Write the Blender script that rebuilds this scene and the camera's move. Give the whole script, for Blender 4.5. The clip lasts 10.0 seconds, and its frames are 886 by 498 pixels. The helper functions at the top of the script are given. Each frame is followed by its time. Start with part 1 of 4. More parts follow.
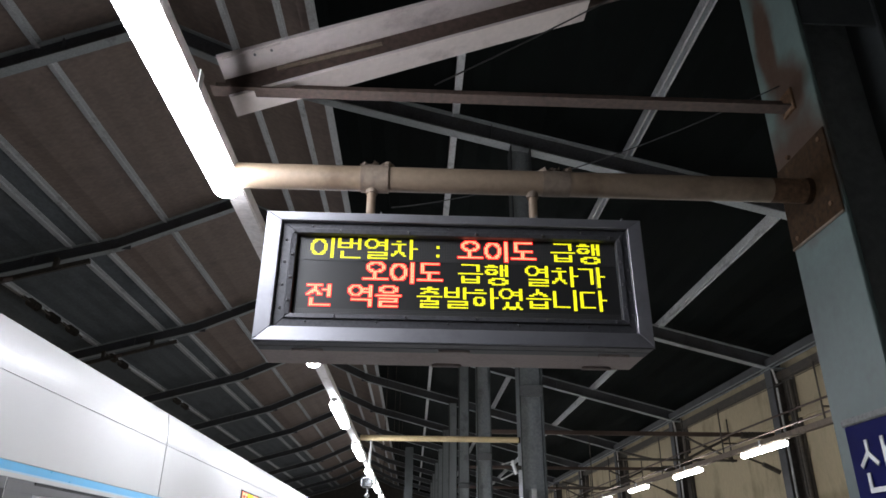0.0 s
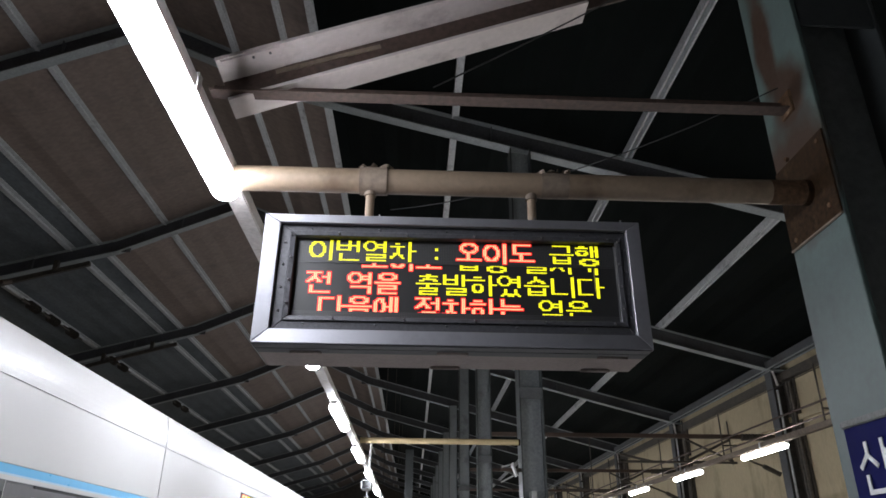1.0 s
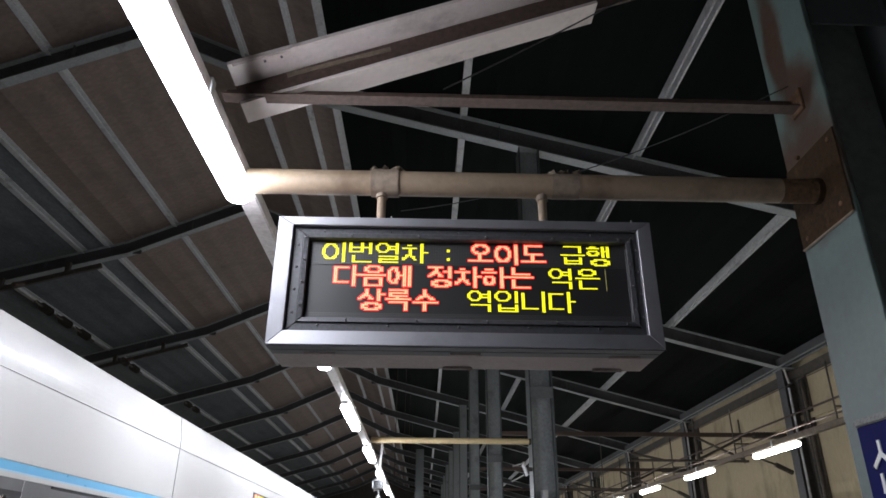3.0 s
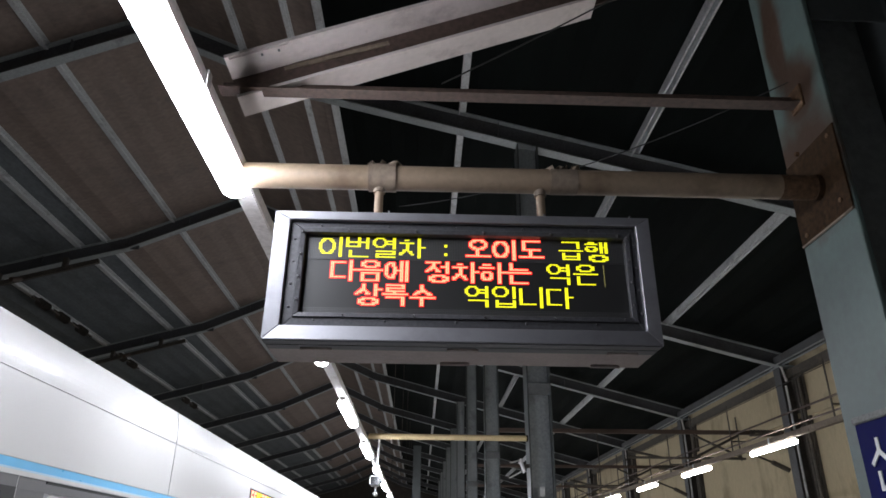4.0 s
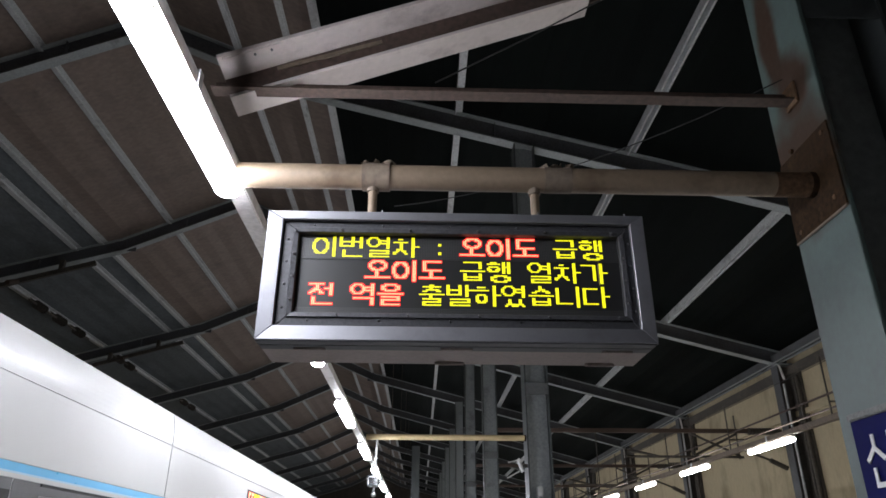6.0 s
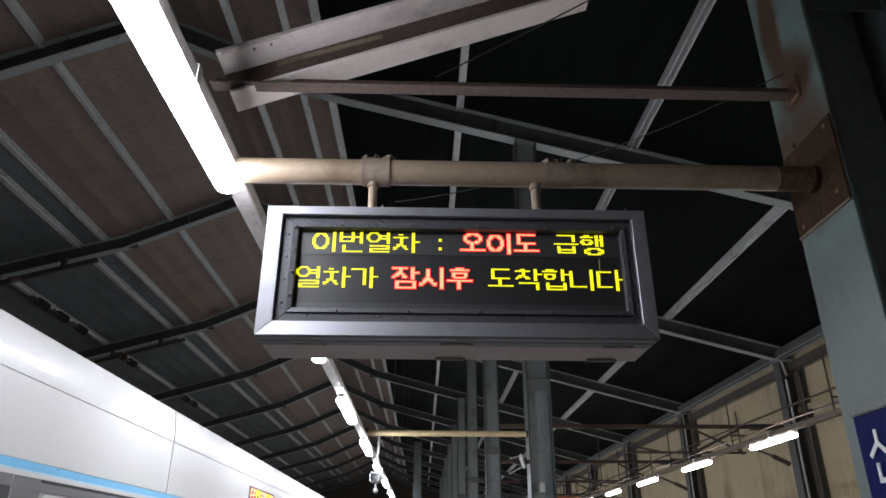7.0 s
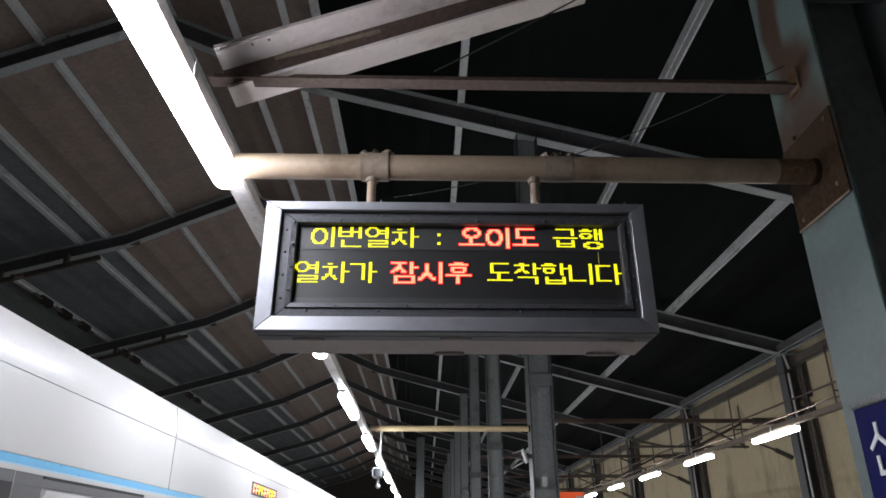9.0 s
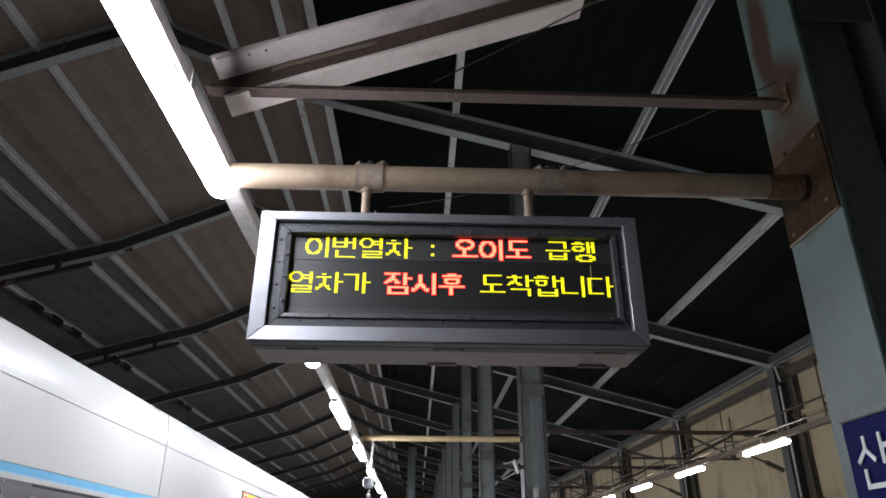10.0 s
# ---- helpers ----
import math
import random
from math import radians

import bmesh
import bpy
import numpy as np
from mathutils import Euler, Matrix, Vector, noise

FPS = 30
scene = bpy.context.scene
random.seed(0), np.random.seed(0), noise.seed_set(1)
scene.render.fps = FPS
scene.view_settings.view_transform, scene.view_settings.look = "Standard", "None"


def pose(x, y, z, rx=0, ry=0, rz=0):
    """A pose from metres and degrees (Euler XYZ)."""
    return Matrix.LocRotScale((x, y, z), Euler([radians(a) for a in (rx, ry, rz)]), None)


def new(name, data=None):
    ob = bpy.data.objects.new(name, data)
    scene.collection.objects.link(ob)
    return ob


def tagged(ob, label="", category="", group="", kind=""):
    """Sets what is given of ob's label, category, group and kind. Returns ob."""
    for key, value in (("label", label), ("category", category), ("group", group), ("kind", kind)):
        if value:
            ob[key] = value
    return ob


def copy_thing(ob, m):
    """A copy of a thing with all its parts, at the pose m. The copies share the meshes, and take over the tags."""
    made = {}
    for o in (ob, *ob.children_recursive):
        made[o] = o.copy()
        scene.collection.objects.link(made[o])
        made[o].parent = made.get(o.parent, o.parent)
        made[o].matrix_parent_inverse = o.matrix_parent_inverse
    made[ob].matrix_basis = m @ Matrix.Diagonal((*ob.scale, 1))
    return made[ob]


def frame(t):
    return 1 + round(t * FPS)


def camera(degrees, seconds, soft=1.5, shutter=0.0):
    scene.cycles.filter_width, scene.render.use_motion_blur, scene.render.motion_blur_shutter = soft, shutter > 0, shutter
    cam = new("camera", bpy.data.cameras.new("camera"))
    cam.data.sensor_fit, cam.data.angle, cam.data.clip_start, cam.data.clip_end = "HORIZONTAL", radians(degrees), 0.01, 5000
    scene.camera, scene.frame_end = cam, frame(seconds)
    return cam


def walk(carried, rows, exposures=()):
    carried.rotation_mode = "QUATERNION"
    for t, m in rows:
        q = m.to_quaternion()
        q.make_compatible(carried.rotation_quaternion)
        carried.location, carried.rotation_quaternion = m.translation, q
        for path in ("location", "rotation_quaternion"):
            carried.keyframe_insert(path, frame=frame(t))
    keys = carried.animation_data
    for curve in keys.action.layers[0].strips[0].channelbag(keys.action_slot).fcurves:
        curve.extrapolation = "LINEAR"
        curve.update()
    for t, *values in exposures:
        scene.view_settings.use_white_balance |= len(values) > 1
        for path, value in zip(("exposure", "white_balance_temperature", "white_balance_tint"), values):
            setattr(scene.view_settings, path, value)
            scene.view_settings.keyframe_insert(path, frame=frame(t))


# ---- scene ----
# camera and its way: held by hand, looking up at the sign over the platform


def gaze(x, y, z, right, up, lean):
    """The camera's pose at x, y, z, turned to the right of the platform's line, upwards, and leaning."""
    return pose(x, y, z) @ pose(0, 0, 0, 0, 0, -right) @ pose(0, 0, 0, 90 + up) @ pose(0, 0, 0, 0, 0, lean)


cam = camera(65.5, 10.0, soft=1.6)
walk(cam, [
    (0.0, gaze(0.000, -0.000, 1.650, 2.11, 24.30, 0.57)),
    (0.5, gaze(0.005, 0.005, 1.650, 2.08, 24.45, 0.65)),
    (1.0, gaze(0.006, 0.000, 1.650, 2.10, 24.49, 0.50)),
    (1.5, gaze(0.004, -0.010, 1.649, 1.92, 24.70, 0.52)),
    (2.0, gaze(-0.003, -0.018, 1.650, 1.60, 24.60, 0.40)),
    (2.5, gaze(-0.008, -0.025, 1.649, 1.32, 24.56, 0.41)),
    (4.0, gaze(-0.004, -0.002, 1.649, 1.48, 24.18, 0.58)),
    (4.5, gaze(-0.000, -0.001, 1.647, 1.85, 24.34, 0.54)),
    (5.0, gaze(0.004, -0.001, 1.648, 1.82, 24.55, 0.64)),
    (5.5, gaze(0.008, 0.003, 1.648, 1.79, 24.40, 0.26)),
    (7.0, gaze(0.018, 0.020, 1.648, 1.51, 23.91, 0.14)),
    (7.5, gaze(0.019, 0.030, 1.647, 1.35, 23.79, -0.06)),
    (8.0, gaze(0.025, 0.030, 1.648, 1.22, 23.66, 0.09)),
    (8.5, gaze(0.030, 0.029, 1.647, 1.33, 23.57, -0.04)),
    (9.0, gaze(0.031, 0.024, 1.645, 1.32, 23.55, -0.07)),
    (9.5, gaze(0.031, 0.017, 1.647, 1.60, 23.86, 0.12)),
    (10.0, gaze(0.030, 0.004, 1.646, 1.91, 24.31, 0.27)),
], exposures=[(0.0, 0.0), (10.0, 0.0)])

# ---- world: night ----
world = bpy.data.worlds.new("night")
scene.world = world
world.use_nodes = True
world.node_tree.nodes["Background"].inputs[0].default_value = (0.25, 0.32, 0.5, 1)
world.node_tree.nodes["Background"].inputs[1].default_value = 0.004

LAMP = 88.0       # radiance of the lit lamp diffusers
LAMP_FAR = 70.0   # the row by the wall


# ---- materials ----
def surface(name, base, rough=0.6, metal=0.0, grain=0.0, grain_size=60.0, stain=0.0, stain_size=3.0, stain_colour=None,
            bump=0.0, coat=0.0, spec=0.5, stretch=(1, 1, 1), cover=0.5, vary=0.0):
    """A painted, rusty or concrete surface: base colour, fine grain, larger stains and relief."""
    m = bpy.data.materials.new(name)
    m.use_nodes = True
    nt = m.node_tree
    b = nt.nodes["Principled BSDF"]
    b.inputs["Base Color"].default_value = (*base, 1)
    b.inputs["Roughness"].default_value = rough
    b.inputs["Metallic"].default_value = metal
    b.inputs["Coat Weight"].default_value = coat
    b.inputs["Specular IOR Level"].default_value = spec
    geo = nt.nodes.new("ShaderNodeNewGeometry")
    mp = nt.nodes.new("ShaderNodeMapping")
    mp.inputs["Scale"].default_value = stretch
    nt.links.new(geo.outputs["Position"], mp.inputs["Vector"])
    col = None
    rgb = nt.nodes.new("ShaderNodeRGB")
    rgb.outputs[0].default_value = (*base, 1)
    col = rgb.outputs[0]
    fine = nt.nodes.new("ShaderNodeTexNoise")
    fine.inputs["Scale"].default_value = grain_size
    fine.inputs["Detail"].default_value = 5
    nt.links.new(mp.outputs[0], fine.inputs["Vector"])
    if stain:
        big = nt.nodes.new("ShaderNodeTexNoise")
        big.inputs["Scale"].default_value = stain_size
        big.inputs["Detail"].default_value = 7
        big.inputs["Roughness"].default_value = 0.62
        nt.links.new(mp.outputs[0], big.inputs["Vector"])
        ramp = nt.nodes.new("ShaderNodeMapRange")
        ramp.inputs[1].default_value, ramp.inputs[2].default_value = cover, cover + 0.18
        ramp.inputs[3].default_value, ramp.inputs[4].default_value = 0, stain
        nt.links.new(big.outputs[0], ramp.inputs[0])
        mix = nt.nodes.new("ShaderNodeMixRGB")
        mix.inputs[2].default_value = (*(stain_colour or [c * 0.5 for c in base]), 1)
        nt.links.new(ramp.outputs[0], mix.inputs[0])
        nt.links.new(col, mix.inputs[1])
        col = mix.outputs[0]
    if grain:
        ramp = nt.nodes.new("ShaderNodeMapRange")
        ramp.inputs[1].default_value, ramp.inputs[2].default_value = 0.3, 0.7
        ramp.inputs[3].default_value, ramp.inputs[4].default_value = 1 - grain, 1 + grain * 0.5
        nt.links.new(fine.outputs[0], ramp.inputs[0])
        mul = nt.nodes.new("ShaderNodeVectorMath")
        mul.operation = "SCALE"
        nt.links.new(col, mul.inputs[0])
        nt.links.new(ramp.outputs[0], mul.inputs["Scale"])
        col = mul.outputs[0]
    if vary:
        info = nt.nodes.new("ShaderNodeObjectInfo")
        ramp = nt.nodes.new("ShaderNodeMapRange")
        ramp.inputs[3].default_value, ramp.inputs[4].default_value = 1 - vary, 1 + vary
        nt.links.new(info.outputs["Random"], ramp.inputs[0])
        mul = nt.nodes.new("ShaderNodeVectorMath")
        mul.operation = "SCALE"
        nt.links.new(col, mul.inputs[0])
        nt.links.new(ramp.outputs[0], mul.inputs["Scale"])
        col = mul.outputs[0]
    nt.links.new(col, b.inputs["Base Color"])
    rr = nt.nodes.new("ShaderNodeMapRange")
    rr.inputs[3].default_value, rr.inputs[4].default_value = max(0.05, rough - 0.1), min(1, rough + 0.12)
    nt.links.new(fine.outputs[0], rr.inputs[0])
    nt.links.new(rr.outputs[0], b.inputs["Roughness"])
    if bump:
        bp = nt.nodes.new("ShaderNodeBump")
        bp.inputs["Strength"].default_value = 0.6
        bp.inputs["Distance"].default_value = bump
        nt.links.new(fine.outputs[0], bp.inputs["Height"])
        nt.links.new(bp.outputs[0], b.inputs["Normal"])
    return m


def glow(name, colour, strength):
    m = bpy.data.materials.new(name)
    m.use_nodes = True
    b = m.node_tree.nodes["Principled BSDF"]
    b.inputs["Base Color"].default_value = (*[c * 0.3 for c in colour], 1)
    b.inputs["Emission Color"].default_value = (*colour, 1)
    b.inputs["Emission Strength"].default_value = strength
    return m


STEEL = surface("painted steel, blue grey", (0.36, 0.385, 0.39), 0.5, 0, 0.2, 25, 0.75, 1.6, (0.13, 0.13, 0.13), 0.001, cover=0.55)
# Dimmed steel: carries the shade of webs and eave beams, plain on wall posts.
DIM_STEEL = surface("dim blue-grey steel with stains", (0.10, 0.102, 0.11), 0.6, 0, 0.3, 25, 0.6, 1.6, (0.055, 0.048, 0.044), 0.001)
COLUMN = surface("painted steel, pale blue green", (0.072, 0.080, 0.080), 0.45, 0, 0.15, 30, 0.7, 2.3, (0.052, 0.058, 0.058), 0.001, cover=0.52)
RUST = surface("rusted bracket plate", (0.12, 0.070, 0.040), 0.75, 0, 0.5, 45, 0.9, 9, (0.17, 0.115, 0.07), 0.002, cover=0.55, spec=0.2)
PLATE = surface("repainted grey steel plate", (0.125, 0.130, 0.132), 0.5, 0, 0.2, 30, 0.6, 4, (0.09, 0.095, 0.095), 0.001)
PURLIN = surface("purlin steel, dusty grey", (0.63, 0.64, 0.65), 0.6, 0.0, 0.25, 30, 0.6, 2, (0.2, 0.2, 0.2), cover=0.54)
# Right-hand sheet is near black: the roof's shade is put into its colour.
SHEET = surface("roof sheet, shaded dark green", (0.0045, 0.0065, 0.006), 0.8, 0, 0.25, 14, 0.7, 1.2, (0.004, 0.005, 0.005), stretch=(1, 0.4, 1), spec=0.1)
# West and tan sheets are raised in colour for light on the left.
SHEET_WEST = surface("roof sheet, lightened blue grey", (0.155, 0.170, 0.180), 0.6, 0, 0.25, 14, 0.7, 1.2, (0.09, 0.10, 0.108), stretch=(1, 0.4, 1))
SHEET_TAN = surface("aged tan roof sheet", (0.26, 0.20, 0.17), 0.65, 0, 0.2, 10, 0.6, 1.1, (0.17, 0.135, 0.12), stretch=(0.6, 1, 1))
PIPE = surface("dusty beige painted pipe", (0.235, 0.175, 0.12), 0.5, 0, 0.12, 40, 0.8, 3.5, (0.12, 0.08, 0.05), 0.001, cover=0.52)
PIPE_DIRTY = surface("dusty brown clamp", (0.20, 0.155, 0.115), 0.7, 0, 0.3, 30, 0.7, 9, (0.11, 0.08, 0.06), 0.002)
PIPE_CLEAN = surface("cream painted pipe", (0.62, 0.48, 0.27), 0.45, 0, 0.15, 50, 0.4, 5, (0.4, 0.28, 0.15))
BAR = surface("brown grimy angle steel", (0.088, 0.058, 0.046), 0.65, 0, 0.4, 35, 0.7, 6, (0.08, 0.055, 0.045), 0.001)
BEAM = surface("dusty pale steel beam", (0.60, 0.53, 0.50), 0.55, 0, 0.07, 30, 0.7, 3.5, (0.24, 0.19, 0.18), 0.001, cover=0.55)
TRUNK = surface("off-white lamp trunking", (0.78, 0.74, 0.72), 0.45, 0, 0.15, 40, 0.5, 8, (0.4, 0.33, 0.3))
CASE = surface("brushed aluminium sign frame", (0.34, 0.34, 0.365), 0.48, 0.75, 0.05, 90, 0.4, 7, (0.22, 0.21, 0.22), stretch=(1, 1, 1))
CASE_BOTTOM = surface("dusty sheet steel case", (0.29, 0.235, 0.22), 0.55, 0.1, 0.2, 60, 0.6, 5, (0.22, 0.17, 0.16))
BEZEL = surface("dark grey bolted bezel", (0.085, 0.085, 0.092), 0.5, 0.3, 0.25, 80, spec=0.3)
BOLT = surface("dull zinc bolt", (0.12, 0.12, 0.125), 0.5, 0.4, 0.2, 90)
WALL = surface("tan stained concrete", (0.50, 0.42, 0.28), 0.85, 0, 0.08, 12, 0.75, 0.9, (0.24, 0.19, 0.12), 0.003, stretch=(1, 1, 0.5), cover=0.52)
DARKSTEEL = surface("dark grimy wall post", (0.085, 0.074, 0.063), 0.6, 0, 0.4, 22, 0.6, 2, (0.16, 0.13, 0.10))
CONCRETE = surface("platform concrete", (0.52, 0.51, 0.49), 0.8, 0, 0.2, 20, 0.5, 1.2, (0.26, 0.25, 0.24), 0.002)
GRAVEL = surface("dark ballast", (0.10, 0.09, 0.08), 0.95, 0, 0.6, 30, 0.4, 2, (0.05, 0.045, 0.04), 0.02)
TRAIN = surface("glossy white painted train side", (0.515, 0.51, 0.50), 0.40, 0.0, 0.02, 3, 0.15, 0.35, (0.43, 0.43, 0.44), coat=0.06, vary=0.02)
TRAIN_ROOF = surface("grey painted train body", (0.34, 0.34, 0.35), 0.7, 0, 0.2, 10)
STRIPE = surface("sky blue train stripe", (0.10, 0.42, 0.70), 0.3, 0, 0.05, 12, coat=0.2)
STRIPE_PALE = surface("pale blue train stripe", (0.34, 0.52, 0.66), 0.35, 0, 0.05, 12)
GREY = surface("grey door frame", (0.11, 0.11, 0.115), 0.4, 0.2, 0.15, 20)
BLACK = surface("black rubber seal", (0.012, 0.012, 0.013), 0.6, 0, 0.2, 50)
LEDGE = surface("speckled dirty grey ledge", (0.16, 0.165, 0.155), 0.6, 0, 0.4, 70, 0.95, 55, (0.02, 0.02, 0.02), 0.001, cover=0.54)
BLUE = surface("deep blue enamel name board", (0.005, 0.007, 0.085), 0.6, 0, 0.06, 30, spec=0.05)
WHITE = surface("white lettering", (0.80, 0.80, 0.80), 0.5, 0, 0.04, 30)
PINK = surface("magenta band", (0.60, 0.05, 0.22), 0.4, 0, 0.05, 30)
CAMWHITE = surface("off-white camera housing", (0.45, 0.45, 0.44), 0.5, 0, 0.08, 40)
GLASS = surface("dark window glass", (0.01, 0.011, 0.013), 0.06, 0, 0, 10)
ORANGE = glow("orange lit box", (1.0, 0.13, 0.03), 0.42)
LIT = glow("lit lamp diffuser", (0.95, 0.98, 1.08), LAMP)
LIT_FAR = glow("lit lamp diffuser by the wall", (0.98, 0.98, 0.96), LAMP_FAR)
LED_Y = glow("yellow light dots", (1.0, 0.96, 0.015), 1.25)
# Red dots imitate bloom: a washed-out core inside a glowing red rim.
LED_R = glow("red light dots", (1.0, 0.27, 0.14), 3.2)
LED_HALO = glow("red halo painted around the light dots", (1.0, 0.012, 0.016), 1.6)
LED_DIM = glow("faint yellow light dots", (1.0, 0.9, 0.3), 0.35)


def led_face():
    """The dark face of the light-dot matrix, with its unlit dots in a fine grid."""
    m = surface("matrix face", (0.035, 0.033, 0.034), 0.4)
    nt = m.node_tree
    b = nt.nodes["Principled BSDF"]
    geo = nt.nodes.new("ShaderNodeNewGeometry")
    vor = nt.nodes.new("ShaderNodeTexVoronoi")
    vor.inputs["Scale"].default_value = 1 / 0.00670
    vor.inputs["Randomness"].default_value = 0
    nt.links.new(geo.outputs["Position"], vor.inputs["Vector"])
    ramp = nt.nodes.new("ShaderNodeMapRange")
    ramp.inputs[1].default_value, ramp.inputs[2].default_value = 0.2, 0.5
    ramp.inputs[3].default_value, ramp.inputs[4].default_value = 0.085, 0.03
    nt.links.new(vor.outputs["Distance"], ramp.inputs[0])
    nt.links.new(ramp.outputs[0], b.inputs["Base Color"])
    return m


MATRIX = led_face()


def rusty_paint():
    """The near column's paint with rust that has run out from its two brackets."""
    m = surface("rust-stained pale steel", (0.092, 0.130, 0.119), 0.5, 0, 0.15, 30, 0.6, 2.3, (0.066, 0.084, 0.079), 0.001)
    nt = m.node_tree
    b = nt.nodes["Principled BSDF"]
    old = b.inputs["Base Color"].links[0].from_socket
    geo = nt.nodes.new("ShaderNodeNewGeometry")
    noise_node = nt.nodes.new("ShaderNodeTexNoise")
    noise_node.inputs["Scale"].default_value = 7
    noise_node.inputs["Detail"].default_value = 8
    nt.links.new(geo.outputs["Position"], noise_node.inputs["Vector"])
    total = None
    for centre, size in (((1.755, 2.70, 3.30), (1.0, 0.30, 0.30)), ((1.755, 2.66, 3.72), (1.0, 0.15, 0.20)), ((1.755, 2.74, 4.1), (1.0, 0.085, 0.42))):
        mp = nt.nodes.new("ShaderNodeMapping")
        mp.vector_type = "POINT"
        mp.inputs["Scale"].default_value = [1 / v for v in size]
        mp.inputs["Location"].default_value = [-c / v for c, v in zip(centre, size)]
        nt.links.new(geo.outputs["Position"], mp.inputs["Vector"])
        ln = nt.nodes.new("ShaderNodeVectorMath")
        ln.operation = "LENGTH"
        nt.links.new(mp.outputs[0], ln.inputs[0])
        add = nt.nodes.new("ShaderNodeMath")
        add.operation = "ADD"
        nt.links.new(ln.outputs["Value"], add.inputs[0])
        nt.links.new(noise_node.outputs[0], add.inputs[1])
        r = nt.nodes.new("ShaderNodeMapRange")
        r.inputs[1].default_value, r.inputs[2].default_value = 1.2, 1.75
        r.inputs[3].default_value, r.inputs[4].default_value = 0.97, 0.0
        nt.links.new(add.outputs[0], r.inputs[0])
        if total is None:
            total = r.outputs[0]
        else:
            mx = nt.nodes.new("ShaderNodeMath")
            mx.operation = "MAXIMUM"
            nt.links.new(total, mx.inputs[0])
            nt.links.new(r.outputs[0], mx.inputs[1])
            total = mx.outputs[0]
    mix = nt.nodes.new("ShaderNodeMixRGB")
    mix.inputs[2].default_value = (0.050, 0.026, 0.015, 1)
    nt.links.new(total, mix.inputs[0])
    nt.links.new(old, mix.inputs[1])
    nt.links.new(mix.outputs[0], b.inputs["Base Color"])
    return m


RUSTY = rusty_paint()
RUST_PLATE = surface("dark rust crust", (0.036, 0.020, 0.010), 0.85, 0, 0.5, 40, 0.8, 11, (0.078, 0.047, 0.023), 0.002, cover=0.55, spec=0.12)


# ---- mesh helpers ----
def box(bm, x0, x1, y0, y1, z0, z1, bevel=0.0, m=None):
    made = bmesh.ops.create_cube(bm, size=1)["verts"]
    for v in made:
        v.co = Vector(((x0 + x1) / 2 + v.co.x * (x1 - x0), (y0 + y1) / 2 + v.co.y * (y1 - y0), (z0 + z1) / 2 + v.co.z * (z1 - z0)))
    if bevel:
        edges = list({e for v in made for e in v.link_edges})
        made = [v for v in bmesh.ops.bevel(bm, geom=edges, offset=bevel, segments=2, affect="EDGES")["verts"]]
    if m is not None:
        bmesh.ops.transform(bm, matrix=m, verts=made)
    return made


def rod(bm, a, b, r, sides=12, r2=None, cap=True):
    a, b = Vector(a), Vector(b)
    m = Matrix.Translation((a + b) / 2) @ (b - a).to_track_quat("Z", "Y").to_matrix().to_4x4()
    bmesh.ops.create_cone(bm, cap_ends=cap, segments=sides, radius1=r, radius2=r if r2 is None else r2, depth=(b - a).length, matrix=m)


def bar(bm, a, b, w, h, up=(0, 0, 1)):
    """A straight bar of width w and height h from a to b."""
    a, b = Vector(a), Vector(b)
    d = (b - a).normalized()
    s = d.cross(Vector(up)).normalized()
    u = s.cross(d)
    vs = [bm.verts.new(p + s * i * w / 2 + u * j * h / 2) for p in (a, b) for i, j in ((-1, -1), (1, -1), (1, 1), (-1, 1))]
    for f in ((0, 1, 2, 3), (7, 6, 5, 4), (0, 4, 5, 1), (1, 5, 6, 2), (2, 6, 7, 3), (3, 7, 4, 0)):
        bm.faces.new([vs[i] for i in f])


def extrude_profile(bm, pts, y0, y1, closed=True):
    """A profile in x, z drawn out along y."""
    a = [bm.verts.new((x, y0, z)) for x, z in pts]
    b = [bm.verts.new((x, y1, z)) for x, z in pts]
    n = len(pts)
    for i in range(n if closed else n - 1):
        j = (i + 1) % n
        bm.faces.new((a[i], a[j], b[j], b[i]))
    if closed:
        bm.faces.new(a[::-1])
        bm.faces.new(b)


def part(name, bm, material, parent=None, label="", smooth=False):
    """Links a bmesh as one mesh object, under a thing or a part if one is given."""
    bmesh.ops.recalc_face_normals(bm, faces=bm.faces)
    me = bpy.data.meshes.new(name)
    bm.to_mesh(me)
    bm.free()
    me.materials.append(material)
    if smooth:
        for p in me.polygons:
            p.use_smooth = True
        me.set_sharp_from_angle(angle=radians(35))
    ob = new(name, me)
    if parent is not None:
        ob.parent = parent
    return tagged(ob, label)


def boxes(name, material, parent, specs, bevel=0.0, label=""):
    bm = bmesh.new()
    for s in specs:
        box(bm, *s, bevel=bevel)
    return part(name, bm, material, parent, label)


def thing(name, at, label, category, group=""):
    ob = new(name)
    ob.empty_display_size = 0.1
    ob.matrix_basis = pose(*at)
    return tagged(ob, label, category, group)


def structure(name, bm, material, label, category):
    return tagged(part(name, bm, material), label, category, "", "structure")


# ---- the large structure ----
Y0, Y1 = -9.0, 100.0          # the shed's ends
EAVE_X, EAVE_Z = 10.74, 6.97  # right-hand eave, undersides of the rafters
RIDGE_X, RIDGE_Z = -6.0, 11.93
KINKS = ((-2.65, 10.42), (-9.4, 10.40))   # where the steep middle of the roof meets its flat sides
WEST_X = -18.0
WALL_X = 11.03


